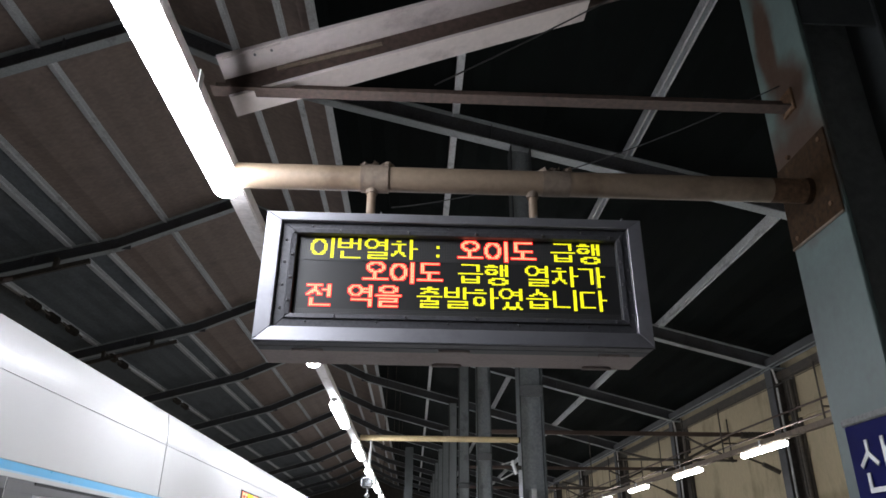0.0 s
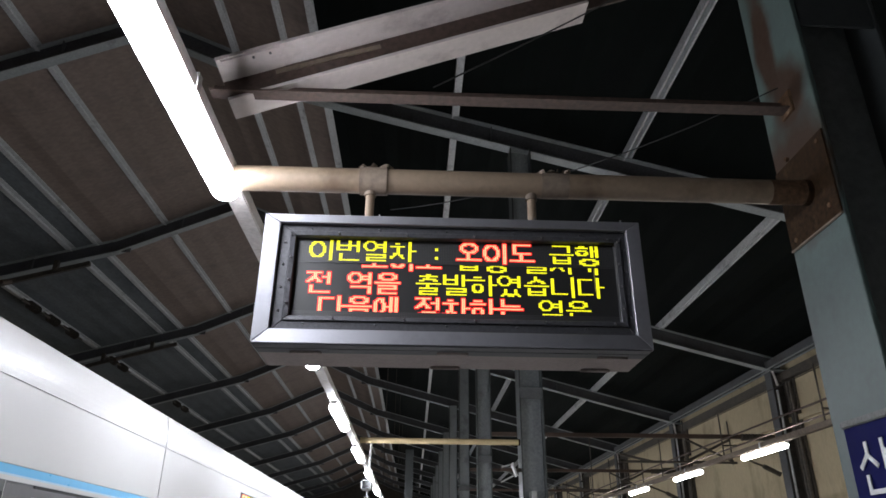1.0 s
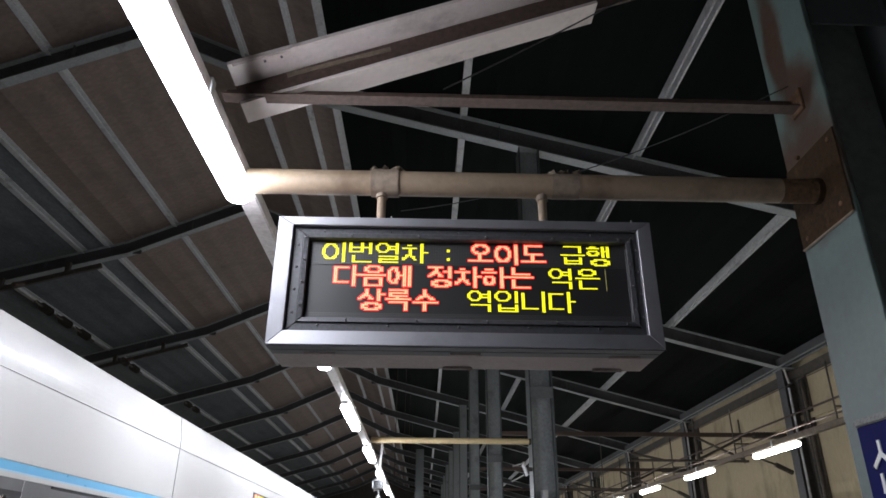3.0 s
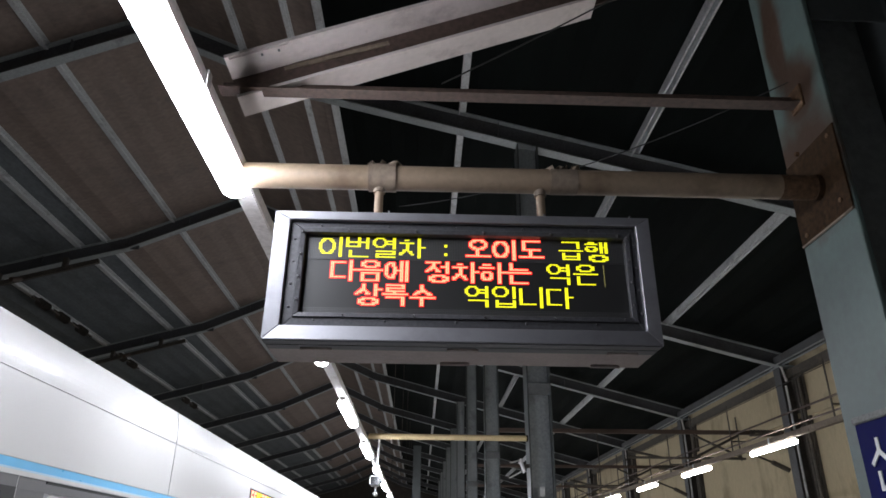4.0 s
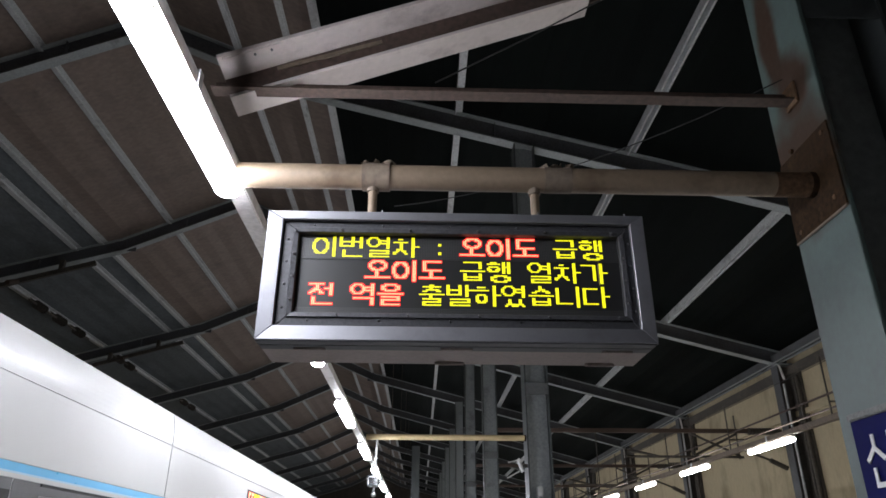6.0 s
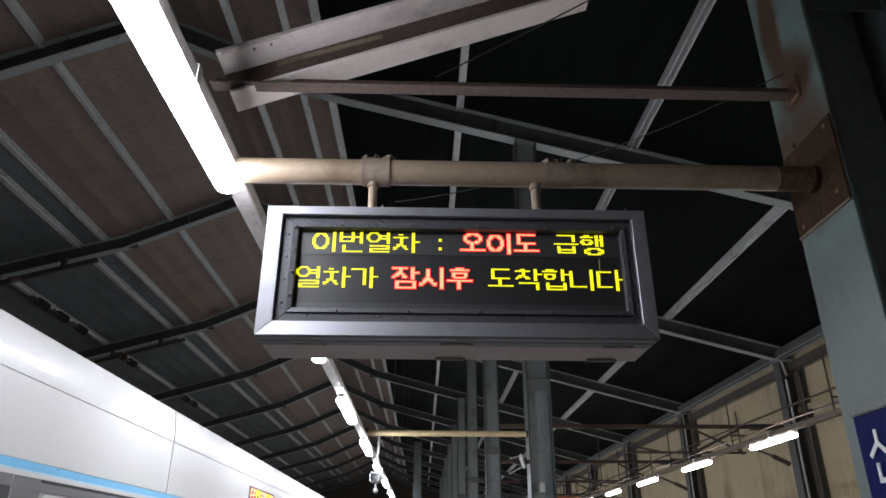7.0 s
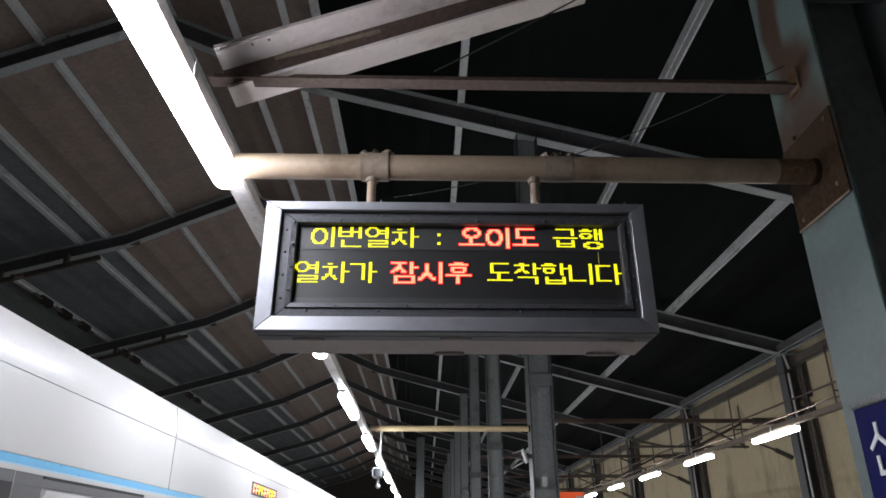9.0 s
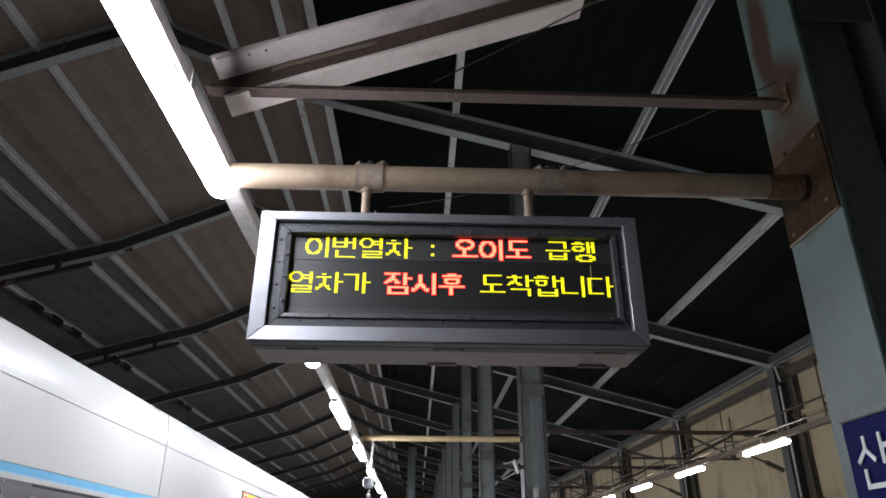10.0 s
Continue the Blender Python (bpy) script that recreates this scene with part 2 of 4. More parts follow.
def rafter_z(x):
    """Underside of the rafters at x."""
    (xe, ze), (xw, zw) = KINKS
    if x > xe:
        return ze - 0.258 * (x - xe)
    if x > RIDGE_X:
        return ze + (RIDGE_Z - ze) * (xe - x) / (xe - RIDGE_X)
    if x > xw:
        return zw + (RIDGE_Z - zw) * (x - xw) / (RIDGE_X - xw)
    return zw - 0.28 * (xw - x)


bm = bmesh.new()
box(bm, -1.78, 5.75, Y0, Y1, -1.1, 0.0, 0.01)
structure("pavement", bm, CONCRETE, "worn grey concrete station platform", "platform")
bm = bmesh.new()
box(bm, -19, 11.5, Y0, Y1, -1.3, -1.102)
structure("ground", bm, GRAVEL, "dark ballast bed on both sides of the platform", "track bed")
bm = bmesh.new()
box(bm, WALL_X, WALL_X + 0.3, Y0, Y1, -1.1, 7.6)
wall_east = structure("wall_east", bm, WALL, "tan stained concrete wall lit by the lamps", "wall")
bm = bmesh.new()
box(bm, WEST_X - 0.5, WEST_X - 0.2, Y0, Y1, -1.1, 8.2)
structure("wall_west", bm, WALL, "tan stained concrete wall beyond the train", "wall")
for nm, ya, yb in (("wall_south", Y0 - 0.25, Y0), ("wall_north", Y1, Y1 + 0.25)):
    bm = bmesh.new()
    box(bm, -18.5, 11.2, ya, yb, -1.1, 13.2)
    structure(nm, bm, DARKSTEEL, "dark end wall closing the train shed", "wall")


def roof_sheet(xa, xb, material, label):
    """Corrugated sheet from xa to xb, laid over the purlins."""
    bm = bmesh.new()
    lift = 0.42 + 0.20
    pts, n = [], max(2, int(abs(xb - xa) / 0.3))
    for i in range(n + 1):
        x = xa + (xb - xa) * i / n
        pts.append((x, rafter_z(x) + lift + (0.02 if i % 2 else 0)))
    extrude_profile(bm, pts + [(x, z + 0.03) for x, z in pts[::-1]], Y0, Y1)
    return structure("ceiling", bm, material, label, "ceiling")


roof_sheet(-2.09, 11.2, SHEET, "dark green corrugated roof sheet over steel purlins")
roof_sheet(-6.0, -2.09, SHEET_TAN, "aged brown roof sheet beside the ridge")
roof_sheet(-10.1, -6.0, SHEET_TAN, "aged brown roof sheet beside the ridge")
roof_sheet(-18.5, -10.1, SHEET_WEST, "blue-grey corrugated roof sheet, lightened in colour, over steel purlins")


# ---- roof steel ----
def i_beam(parent, a, b, depth, width, web=0.016, flange=0.024):
    """An I-section from a to b, both on its underside: two pale flanges and a web darkened as shade."""
    a, b = Vector(a), Vector(b)
    n = (b - a).normalized().cross(Vector((0, 1, 0)))
    n = n if n.z > 0 else -n
    # The web's shade between the flanges is put into its darker colour.
    for name, at, w, h, material in (("bottom_flange", flange / 2, width, flange, STEEL), ("web", depth / 2, web, depth - 2 * flange, DIM_STEEL),
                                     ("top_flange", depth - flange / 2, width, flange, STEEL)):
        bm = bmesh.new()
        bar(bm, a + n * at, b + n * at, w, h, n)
        part(name, bm, material, parent, "dark web, shade put into its colour" if name == "web" else "")


def make_truss(y):
    t = thing("roof_truss", (RIDGE_X, y, RIDGE_Z), "blue-grey painted steel roof truss spanning the shed", "roof truss", "roof trusses")
    knees = [(EAVE_X + 0.2, rafter_z(EAVE_X + 0.2)), KINKS[0], (RIDGE_X, RIDGE_Z), KINKS[1], (WEST_X, rafter_z(WEST_X))]
    for (xa, za), (xb, zb) in zip(knees, knees[1:]):
        i_beam(t, (xa - RIDGE_X, 0, za - RIDGE_Z), (xb - RIDGE_X, 0, zb - RIDGE_Z), 0.42, 0.24)
    for x, z in knees[1:4]:
        bm = bmesh.new()
        box(bm, x - RIDGE_X - 0.34, x - RIDGE_X + 0.34, -0.03, 0.03, z - RIDGE_Z + 0.03, z - RIDGE_Z + 0.34, 0.003)
        part("gusset", bm, DIM_STEEL, t)
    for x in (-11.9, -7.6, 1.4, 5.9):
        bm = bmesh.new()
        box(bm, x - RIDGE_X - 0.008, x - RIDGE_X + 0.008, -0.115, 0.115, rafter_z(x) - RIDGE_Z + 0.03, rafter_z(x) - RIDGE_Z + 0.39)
        part("stiffener", bm, DIM_STEEL, t)
    return t


TRUSS_Y = [3.5, 11.82, 20.05] + [28.6 + 8.6 * i for i in range(9)]
first = make_truss(TRUSS_Y[0])
for y in TRUSS_Y[1:]:
    copy_thing(first, pose(RIDGE_X, y, RIDGE_Z))
copy_thing(first, pose(RIDGE_X, -4.1, RIDGE_Z))

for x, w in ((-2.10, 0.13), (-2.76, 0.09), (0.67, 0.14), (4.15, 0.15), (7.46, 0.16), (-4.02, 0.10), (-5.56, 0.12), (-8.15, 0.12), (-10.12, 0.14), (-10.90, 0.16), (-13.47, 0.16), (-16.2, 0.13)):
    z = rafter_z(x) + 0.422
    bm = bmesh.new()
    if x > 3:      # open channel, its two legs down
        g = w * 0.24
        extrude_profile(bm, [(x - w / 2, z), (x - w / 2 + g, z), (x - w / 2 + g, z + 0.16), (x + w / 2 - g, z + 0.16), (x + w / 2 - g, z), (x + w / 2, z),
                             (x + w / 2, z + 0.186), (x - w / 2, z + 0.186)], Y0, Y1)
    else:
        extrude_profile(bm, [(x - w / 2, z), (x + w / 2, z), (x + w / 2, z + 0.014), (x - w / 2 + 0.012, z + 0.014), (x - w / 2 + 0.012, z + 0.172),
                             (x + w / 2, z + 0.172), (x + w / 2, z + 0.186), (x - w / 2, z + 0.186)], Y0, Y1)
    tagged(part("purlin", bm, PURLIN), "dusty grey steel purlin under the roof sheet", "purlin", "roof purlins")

# eave gutter beams along both walls
for x, dz in ((10.60, 0.0), (10.86, -0.40)):
    bm = bmesh.new()
    z = EAVE_Z + 0.05 + dz
    extrude_profile(bm, [(x - 0.08, z), (x - 0.065, z), (x - 0.065, z + 0.2), (x + 0.065, z + 0.2), (x + 0.065, z), (x + 0.08, z),
                         (x + 0.08, z + 0.24), (x - 0.08, z + 0.24)], Y0, Y1)
    # Body colour is darkened to stand for the shade between the lips.
    eave = tagged(part("eave_beam", bm, DIM_STEEL if dz == 0 else DARKSTEEL), "steel eave beam with a shade-dark body along the tan wall", "beam", "eave beams")
    for u in (-0.1, 0.1) if dz == 0 else ():
        bm = bmesh.new()
        box(bm, x + u - 0.035, x + u + 0.035, Y0, Y1, z - 0.012, z - 0.0005)
        part("lip", bm, STEEL, eave, "pale steel lip")


def wall_post(y):
    t = thing("wall_post", (EAVE_X, y, -1.1), "dark grimy steel post standing against the tan wall", "post", "wall posts")
    top = EAVE_Z + 1.1
    bm = bmesh.new()
    box(bm, -0.165, 0.285, -0.02, 0.02, 0, top)
    part("web", bm, DARKSTEEL, t)
    boxes("flange", DIM_STEEL, t, [(-0.19, -0.165, -0.19, 0.19, 0, top)], 0.003, "grimy grey front flange")
    boxes("backing", DARKSTEEL, t, [(0.21, 0.285, -0.62, -0.021, 0, top - 0.05)], 0.004, "dark grimy backing strip on the wall")
    for u in (-0.40, -0.56):
        bm = bmesh.new()
        rod(bm, (0.13, u, 0), (0.13, u, top - 0.4), 0.05, 10)
        part("downpipe", bm, DARKSTEEL, t, "dark downpipe", True)
    boxes("cap_plate", STEEL, t, [(-0.22, 0.32, -0.3, 0.3, top - 0.03, top)])
    bm = bmesh.new()
    rod(bm, (-0.16, -0.42, top - 0.50), (-0.12, -0.20, top - 0.01), 0.035, 8)
    part("stay", bm, TRUNK, t, "short pale stay rod")
    bm = bmesh.new()
    rod(bm, (-0.10, -0.235, 0.0), (-0.10, -0.235, top - 0.6), 0.036, 8)
    part("conduit", bm, PURLIN, t, "grey conduit")
    return t


first = wall_post(TRUSS_Y[0])
for y in TRUSS_Y[1:]:
    copy_thing(first, pose(EAVE_X, y, -1.1))
for z in (5.45,):
    bm = bmesh.new()
    box(bm, WALL_X - 0.1, WALL_X, Y0, Y1, z, z + 0.15, 0.006)
    structure("trim", bm, WALL, "tan concrete ledge along the wall", "ledge")


# ---- platform columns ----
def platform_column(y, face, plate=(4.20, 4.40), plate_paint=PLATE):
    t = thing("platform_column", (1.755, y, 0), "pale blue-green steel platform column with rust at the brackets", "column", "platform columns")
    top = rafter_z(1.96) - 0.002
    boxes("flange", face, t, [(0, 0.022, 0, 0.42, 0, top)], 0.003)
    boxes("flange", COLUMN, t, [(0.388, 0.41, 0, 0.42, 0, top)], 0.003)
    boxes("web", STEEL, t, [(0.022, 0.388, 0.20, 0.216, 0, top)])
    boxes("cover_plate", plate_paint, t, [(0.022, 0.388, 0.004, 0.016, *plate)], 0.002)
    boxes("base_plate", STEEL, t, [(-0.08, 0.49, -0.08, 0.5, 0, 0.03)], 0.004)
    return t


COLUMN_Y = [2.455] + [11.65 + 8.25 * i for i in range(9)]
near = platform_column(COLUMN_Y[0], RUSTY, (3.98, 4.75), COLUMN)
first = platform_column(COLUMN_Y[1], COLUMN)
for y in COLUMN_Y[2:]:
    copy_thing(first, pose(1.755, y, 0))
# bolts where the sign's pipe meets the near column, on its rusty flange
for y, z in ((0.30, 3.42), (0.07, 3.05), (0.36, 3.02), (0.05, 3.36)):
    bm = bmesh.new()
    rod(bm, (-0.014, y, z), (0.001, y, z), 0.012, 6)
    part("bolt", bm, RUST, near)
bm = bmesh.new()
box(bm, -0.009, 0.001, 0.004, 0.416, 2.985, 3.40, 0.003)
plate = part("bracket_plate", bm, RUST_PLATE, near, "dark rusted bolted bracket plate")
# Pale strip added for the light caught on the plate's lower edge.
bm = bmesh.new()
rod(bm, (-0.006, 0.006, 2.984), (-0.006, 0.414, 2.984), 0.006, 8)
part("weld_bead", bm, PIPE_DIRTY, plate, "pale highlight strip along its lower edge")

# far post between the lamp row and the columns
t = thing("steel_post", (-0.17, 22.6, 0), "pale grey steel post far along the platform", "post")
boxes("shaft", COLUMN, t, [(-0.13, 0.13, -0.13, 0.13, 0.0, 4.9)], 0.01)
boxes("base_plate", STEEL, t, [(-0.2, 0.2, -0.2, 0.2, 0, 0.02)])


# ---- pipes carrying sign and lamps ----
def cross_pipe(y, z, r, material, label):
    t = thing("support_pipe", (1.755, y, z), label, "pipe", "support pipes")
    bm = bmesh.new()
    rod(bm, (-2.66, 0, 0), (-0.014, 0, 0), r, 20)
    part("tube", bm, material, t, smooth=True)
    bm = bmesh.new()
    rod(bm, (-0.035, 0, 0), (-0.010, 0, 0), r * 1.08, 20)
    part("collar", bm, RUST_PLATE, t)
    if material is PIPE:
        # Darker end section: rust, with the light's falloff put into the colour too.
        bm = bmesh.new()
        rod(bm, (-0.19, 0, 0), (-0.034, 0, 0), r * 1.01, 20)
        part("rusty_end", bm, RUST, t, "rust-brown end of the pipe, darkened as light falls off", True)
    return t


near_pipe = cross_pipe(2.655, 3.18, 0.056, PIPE, "dusty beige steel pipe fixed to the column, carrying the sign")
for x0, x1, rr in ((-2.02, -1.90, 0.063), (-1.22, -1.10, 0.058)):
    bm = bmesh.new()
    rod(bm, (x0, 0, 0), (x1, 0, 0), rr, 20)
    sleeve = part("sleeve", bm, PIPE_DIRTY, near_pipe, "dusty brown clamp sleeve", True)
    bm = bmesh.new()
    for i in range(9):
        x = random.uniform(x0 - 0.01, x1 + 0.01)
        made = bmesh.ops.create_icosphere(bm, subdivisions=1, radius=random.uniform(0.009, 0.019))["verts"]
        for v in made:
            v.co = Vector((x, random.uniform(-0.035, 0.02), rr - 0.002)) + Vector((v.co.x * 1.4, v.co.y, v.co.z)) * random.uniform(0.7, 1.25)
    part("dirt_crust", bm, PIPE_DIRTY, sleeve, "ragged crust of dirt on top")
for y in COLUMN_Y[1:2]:
    cross_pipe(y + 0.08, 3.485, 0.048, PIPE_CLEAN, "cream steel pipe reaching from the column to the lamps")

# thin bar above the pipe
t = thing("tie_bar", (1.755, 2.66, 3.665), "brown grimy angle bar between column and lamps", "bar")
bm = bmesh.new()
extrude_profile(bm, [(-0.036, -0.036), (0.036, -0.036), (0.036, 0.036), (0.029, 0.036), (0.029, -0.028), (-0.036, -0.028)], 0.012, 2.74)
bmesh.ops.transform(bm, matrix=pose(0, 0, 0, 0, 0, 90), verts=bm.verts)
part("angle", bm, BAR, t)
boxes("end_plate", RUST, t, [(-0.012, 0.001, -0.05, 0.05, -0.06, 0.06)], 0.002)

# sloping beam above the bar, spliced at its low end
t = thing("sloping_beam", (1.755, 2.725, 4.62), "dusty pale steel I-beam sloping up to the column", "beam")
A, B = Vector((-2.65, 0, -1.033)), Vector((-0.005, 0, 0.0))
d = (B - A).normalized()
n = d.cross(Vector((0, 1, 0)))
n = n if n.z > 0 else -n
bm = bmesh.new()
bar(bm, A + n * 0.008, A + n * 0.008 + d * 1.86, 0.15, 0.016, n)
part("bottom_flange", bm, BEAM, t)
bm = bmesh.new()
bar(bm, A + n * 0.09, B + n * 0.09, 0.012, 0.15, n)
# Web takes the dark bar colour to stand for shade between the flanges.
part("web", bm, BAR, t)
bm = bmesh.new()
shift = Vector((0, -0.012, 0))
bar(bm, A + n * 0.175 + shift, B + n * 0.175 + shift, 0.30, 0.018, n)
part("top_flange", bm, BEAM, t)
bm = bmesh.new()
bar(bm, A + n * 0.161 + d * 0.02 + Vector((0, -0.085, 0)), A + n * 0.161 + d * 0.30 + Vector((0, -0.085, 0)), 0.14, 0.010, n)
splice = part("splice_plate", bm, BEAM, t, "bolted splice plate")
for k in (0.17, 0.25):
    for off in (-0.135,):
        bm = bmesh.new()
        c = A + n * 0.156 + d * k + Vector((0, off, 0))
        rod(bm, c - n * 0.008, c, 0.006, 6)
        part("bolt", bm, BOLT, splice)

bm = bmesh.new()
bar(bm, A + n * 0.140 + d * 0.25 + Vector((0, -0.012, 0)), A + n * 0.125 + d * 0.78 + Vector((0, -0.012, 0)), 0.008, 0.022, n)
part("web_strip", bm, PIPE_DIRTY, t, "dusty flat strip along the web")

# thin cables strung under the beam and the roof
def cable(name, a, b, sag, r, label):
    bm = bmesh.new()
    a, b = Vector(a), Vector(b)
    pts = [a.lerp(b, i / 12) - Vector((0, 0, sag * 4 * (i / 12) * (1 - i / 12))) for i in range(13)]
    side = (b - a).cross(Vector((0, 0, 1))).normalized()
    up = side.cross((b - a).normalized())
    rings = [[bm.verts.new(q + side * r * math.cos(k) + up * r * math.sin(k)) for k in (0, 1.05, 2.09, 3.14, 4.19, 5.24)] for q in pts]
    for r0, r1 in zip(rings, rings[1:]):
        for i in range(6):
            bm.faces.new((r0[i], r0[(i + 1) % 6], r1[(i + 1) % 6], r1[i]))
    return tagged(part(name, bm, BLACK), label, "cable", "cables")


cable("cable", (1.25, 2.645, 4.477), (0.05, 2.655, 3.700), 0.01, 0.004, "thin black cable slung below the sloping beam")
cable("cable", (1.755, 2.70, 3.80), (-0.2, 4.2, 3.85), 0.12, 0.003, "thin black cable slung below the roof")
cable("cable", (1.755, 11.9, 6.2), (-3.2, 11.8, 7.6), 0.25, 0.010, "thin black cable slung below the roof")

# ---- lamps ----
LAMP_X, LAMP_Z, WALL_LAMP_X, WALL_LAMP_Z = -0.853, 3.10, 4.97, 3.10


def tube_lamp(x, y, z, lit, group, label, k=1.0):
    """A 1.36 m batten lamp hung below its trunking; y is its near end."""
    t = thing("tube_lamp", (x, y, z), label, "lamp", group)
    bm = bmesh.new()
    box(bm, -0.046 * k, 0.046 * k, 0, 1.36, 0.050, 0.076, 0.004)
    part("housing", bm, TRUNK, t)
    bm = bmesh.new()
    half = [(0.046, 0.050), (0.062, 0.036), (0.070, 0.018), (0.062, 0.0), (0.036, -0.012)]
    ring = [(x0 * k, z0) for x0, z0 in half] + [(0.0, -0.016)] + [(-x0 * k, z0) for x0, z0 in half[::-1]]
    rings = []
    for y_at, f in ((0.006, 0.50), (0.012, 0.74), (0.028, 0.92), (0.055, 1.0), (1.305, 1.0), (1.332, 0.92), (1.348, 0.74), (1.354, 0.50)):
        rings.append([bm.verts.new((u * f, y_at, 0.050 + (w - 0.050) * f)) for u, w in ring])
    for r0, r1 in zip(rings, rings[1:]):
        for i in range(len(ring)):
            j = (i + 1) % len(ring)
            bm.faces.new((r0[i], r0[j], r1[j], r1[i]))
    bm.faces.new(rings[0])
    bm.faces.new(rings[-1])
    part("diffuser", bm, lit, t, "bright white diffuser", True)
    for ya, yb in ((-0.004, 0.006), (1.354, 1.364)):
        boxes("end_cap", TRUNK, t, [(-0.030 * k, 0.030 * k, ya, yb, 0.036, 0.050)], 0.002)
    return t


def lamp_row(x, z, start, step, count, lit, group, label, y_end):
    first = tube_lamp(x, start, z, lit, group, label, 0.76 if lit is LIT else 0.56)
    for i in range(1, count):
        copy_thing(first, pose(x, start + i * step, z))
    t = thing("lamp_trunking", (x, 0, z), "steel trunking that joins the lamps along the platform", "trunking", "lamp trunkings")
    bm = bmesh.new()
    w = 0.045 if lit is LIT else 0.040
    box(bm, -w, w, start - 0.4, y_end, 0.076, 0.145 if lit is LIT else 0.150, 0.006)
    part("channel", bm, TRUNK if lit is LIT else PIPE_DIRTY, t)
    for k in range(count):
        yy = start + k * step + 0.68
        boxes("clip", PURLIN, t, [(-w - 0.005, w + 0.005, yy - 0.02, yy + 0.02, 0.077, 0.155)])
    return t


lamp_row(LAMP_X, LAMP_Z, 1.37, 2.93, 31, LIT, "platform lamps", "lit white tube lamp hung along the platform", 93)
lamp_row(WALL_LAMP_X, WALL_LAMP_Z, 3.31, 2.98, 29, LIT_FAR, "wall side lamps", "lit white tube lamp hung beside the tan wall", 92)

# conduits along the wall-side lamps, with drop rods
t = thing("conduit_run", (4.97, 0, 3.36), "thin dark conduit running above the wall-side lamps", "conduit")
bm = bmesh.new()
rod(bm, (0.25, -2, 0.05), (0.25, 70, 0.05), 0.014, 8)
part("conduit", bm, BAR, t)
for k in range(20):
    bm = bmesh.new()
    y = 5.3 + 2.98 * k
    rod(bm, (0, y, 0.05), (0.25, y, 0.05), 0.012, 6)
    part("conduit_clip", bm, DARKSTEEL, t)
t = thing("lamp_rail", (4.97, 0, 3.50), "thin dark rail with short rods above the wall-side lamps", "rail")
bm = bmesh.new()
box(bm, -0.010, 0.010, 4.0, 75, -0.012, 0.012, 0.003)
part("rail", bm, BAR, t)
for k in range(20):
    y = 5.3 + 2.98 * k
    bm = bmesh.new()
    rod(bm, (0.0, y, -0.29), (0.0, y, 0.47), 0.011, 6)
    part("short_rod", bm, DARKSTEEL, t)
for y in COLUMN_Y[2:]:
    bm = bmesh.new()
    rod(bm, (0.0, y + 0.1, 0.0), (0.0, y + 0.1, 1.47), 0.014, 6)
    part("link_rod", bm, DARKSTEEL, t)
t = thing("lamp_hanger", (LAMP_X, 0, LAMP_Z), "thin dark rods that hang the lamps from the roof", "hanger")
for y in TRUSS_Y[2:9]:
    bm = bmesh.new()
    rod(bm, (0, y, 0.144), (0, y, rafter_z(LAMP_X) - LAMP_Z), 0.010, 6)
    part("drop_rod", bm, DARKSTEEL, t)


# ---- cross bars with bracing between columns and wall posts ----
def cross_brace(y):
    t = thing("catenary_arm", (2.165, y, 5.0), "dark steel arm with X-bracing for the overhead wire", "overhead line arm", "overhead line arms")
    bm = bmesh.new()
    bar(bm, (0.0, 0, 0), (8.22, 0, 0.03), 0.11, 0.11)
    part("bar", bm, BAR, t)
    for a, b in (((5.57, 0, -0.05), (6.9, 0.0, -0.67)), ((5.57, 0, -0.67), (6.9, 0, -0.05)), ((3.65, 0, -0.70), (7.0, 0, -0.70)), ((3.65, 0, -0.50), (4.6, 0, -0.70))):
        bm = bmesh.new()
        rod(bm, a, b, 0.035, 8)
        part("brace", bm, DARKSTEEL, t)
    for x in (5.57, 6.9):
        bm = bmesh.new()
        rod(bm, (x, 0.04, -0.75), (x, 0.04, 0.47), 0.02, 6)
        part("hanger_rod", bm, DARKSTEEL, t)
    bm = bmesh.new()
    rod(bm, (8.2, 0, -1.0), (7.75, 0, -0.78), 0.07, 10)
    part("insulator", bm, DARKSTEEL, t, "dark insulator")
    bm = bmesh.new()
    rod(bm, (7.75, 0, -0.78), (6.9, 0, -0.45), 0.03, 8)
    part("brace", bm, DARKSTEEL, t)
    bm = bmesh.new()
    for i in range(9):
        x = 7.25 + i * 0.1
        rod(bm, (x, 0, 0.02), (x + 0.05, 0, 0.02), 0.10, 12)
    rod(bm, (7.22, 0, 0.02), (8.15, 0, 0.02), 0.075, 12)
    part("insulator", bm, DARKSTEEL, t, "ribbed dark insulator")
    return t


first = cross_brace(COLUMN_Y[2] + 0.1)
for y in COLUMN_Y[3:]:
    copy_thing(first, pose(2.165, y + 0.1, 5.0))
for z, x in ((4.25, 8.2), (5.35, 8.2)):
    cable("overhead_wire", (x, Y0, z), (x, 80, z), 0.0, 0.008, "thin overhead wire above the far track")



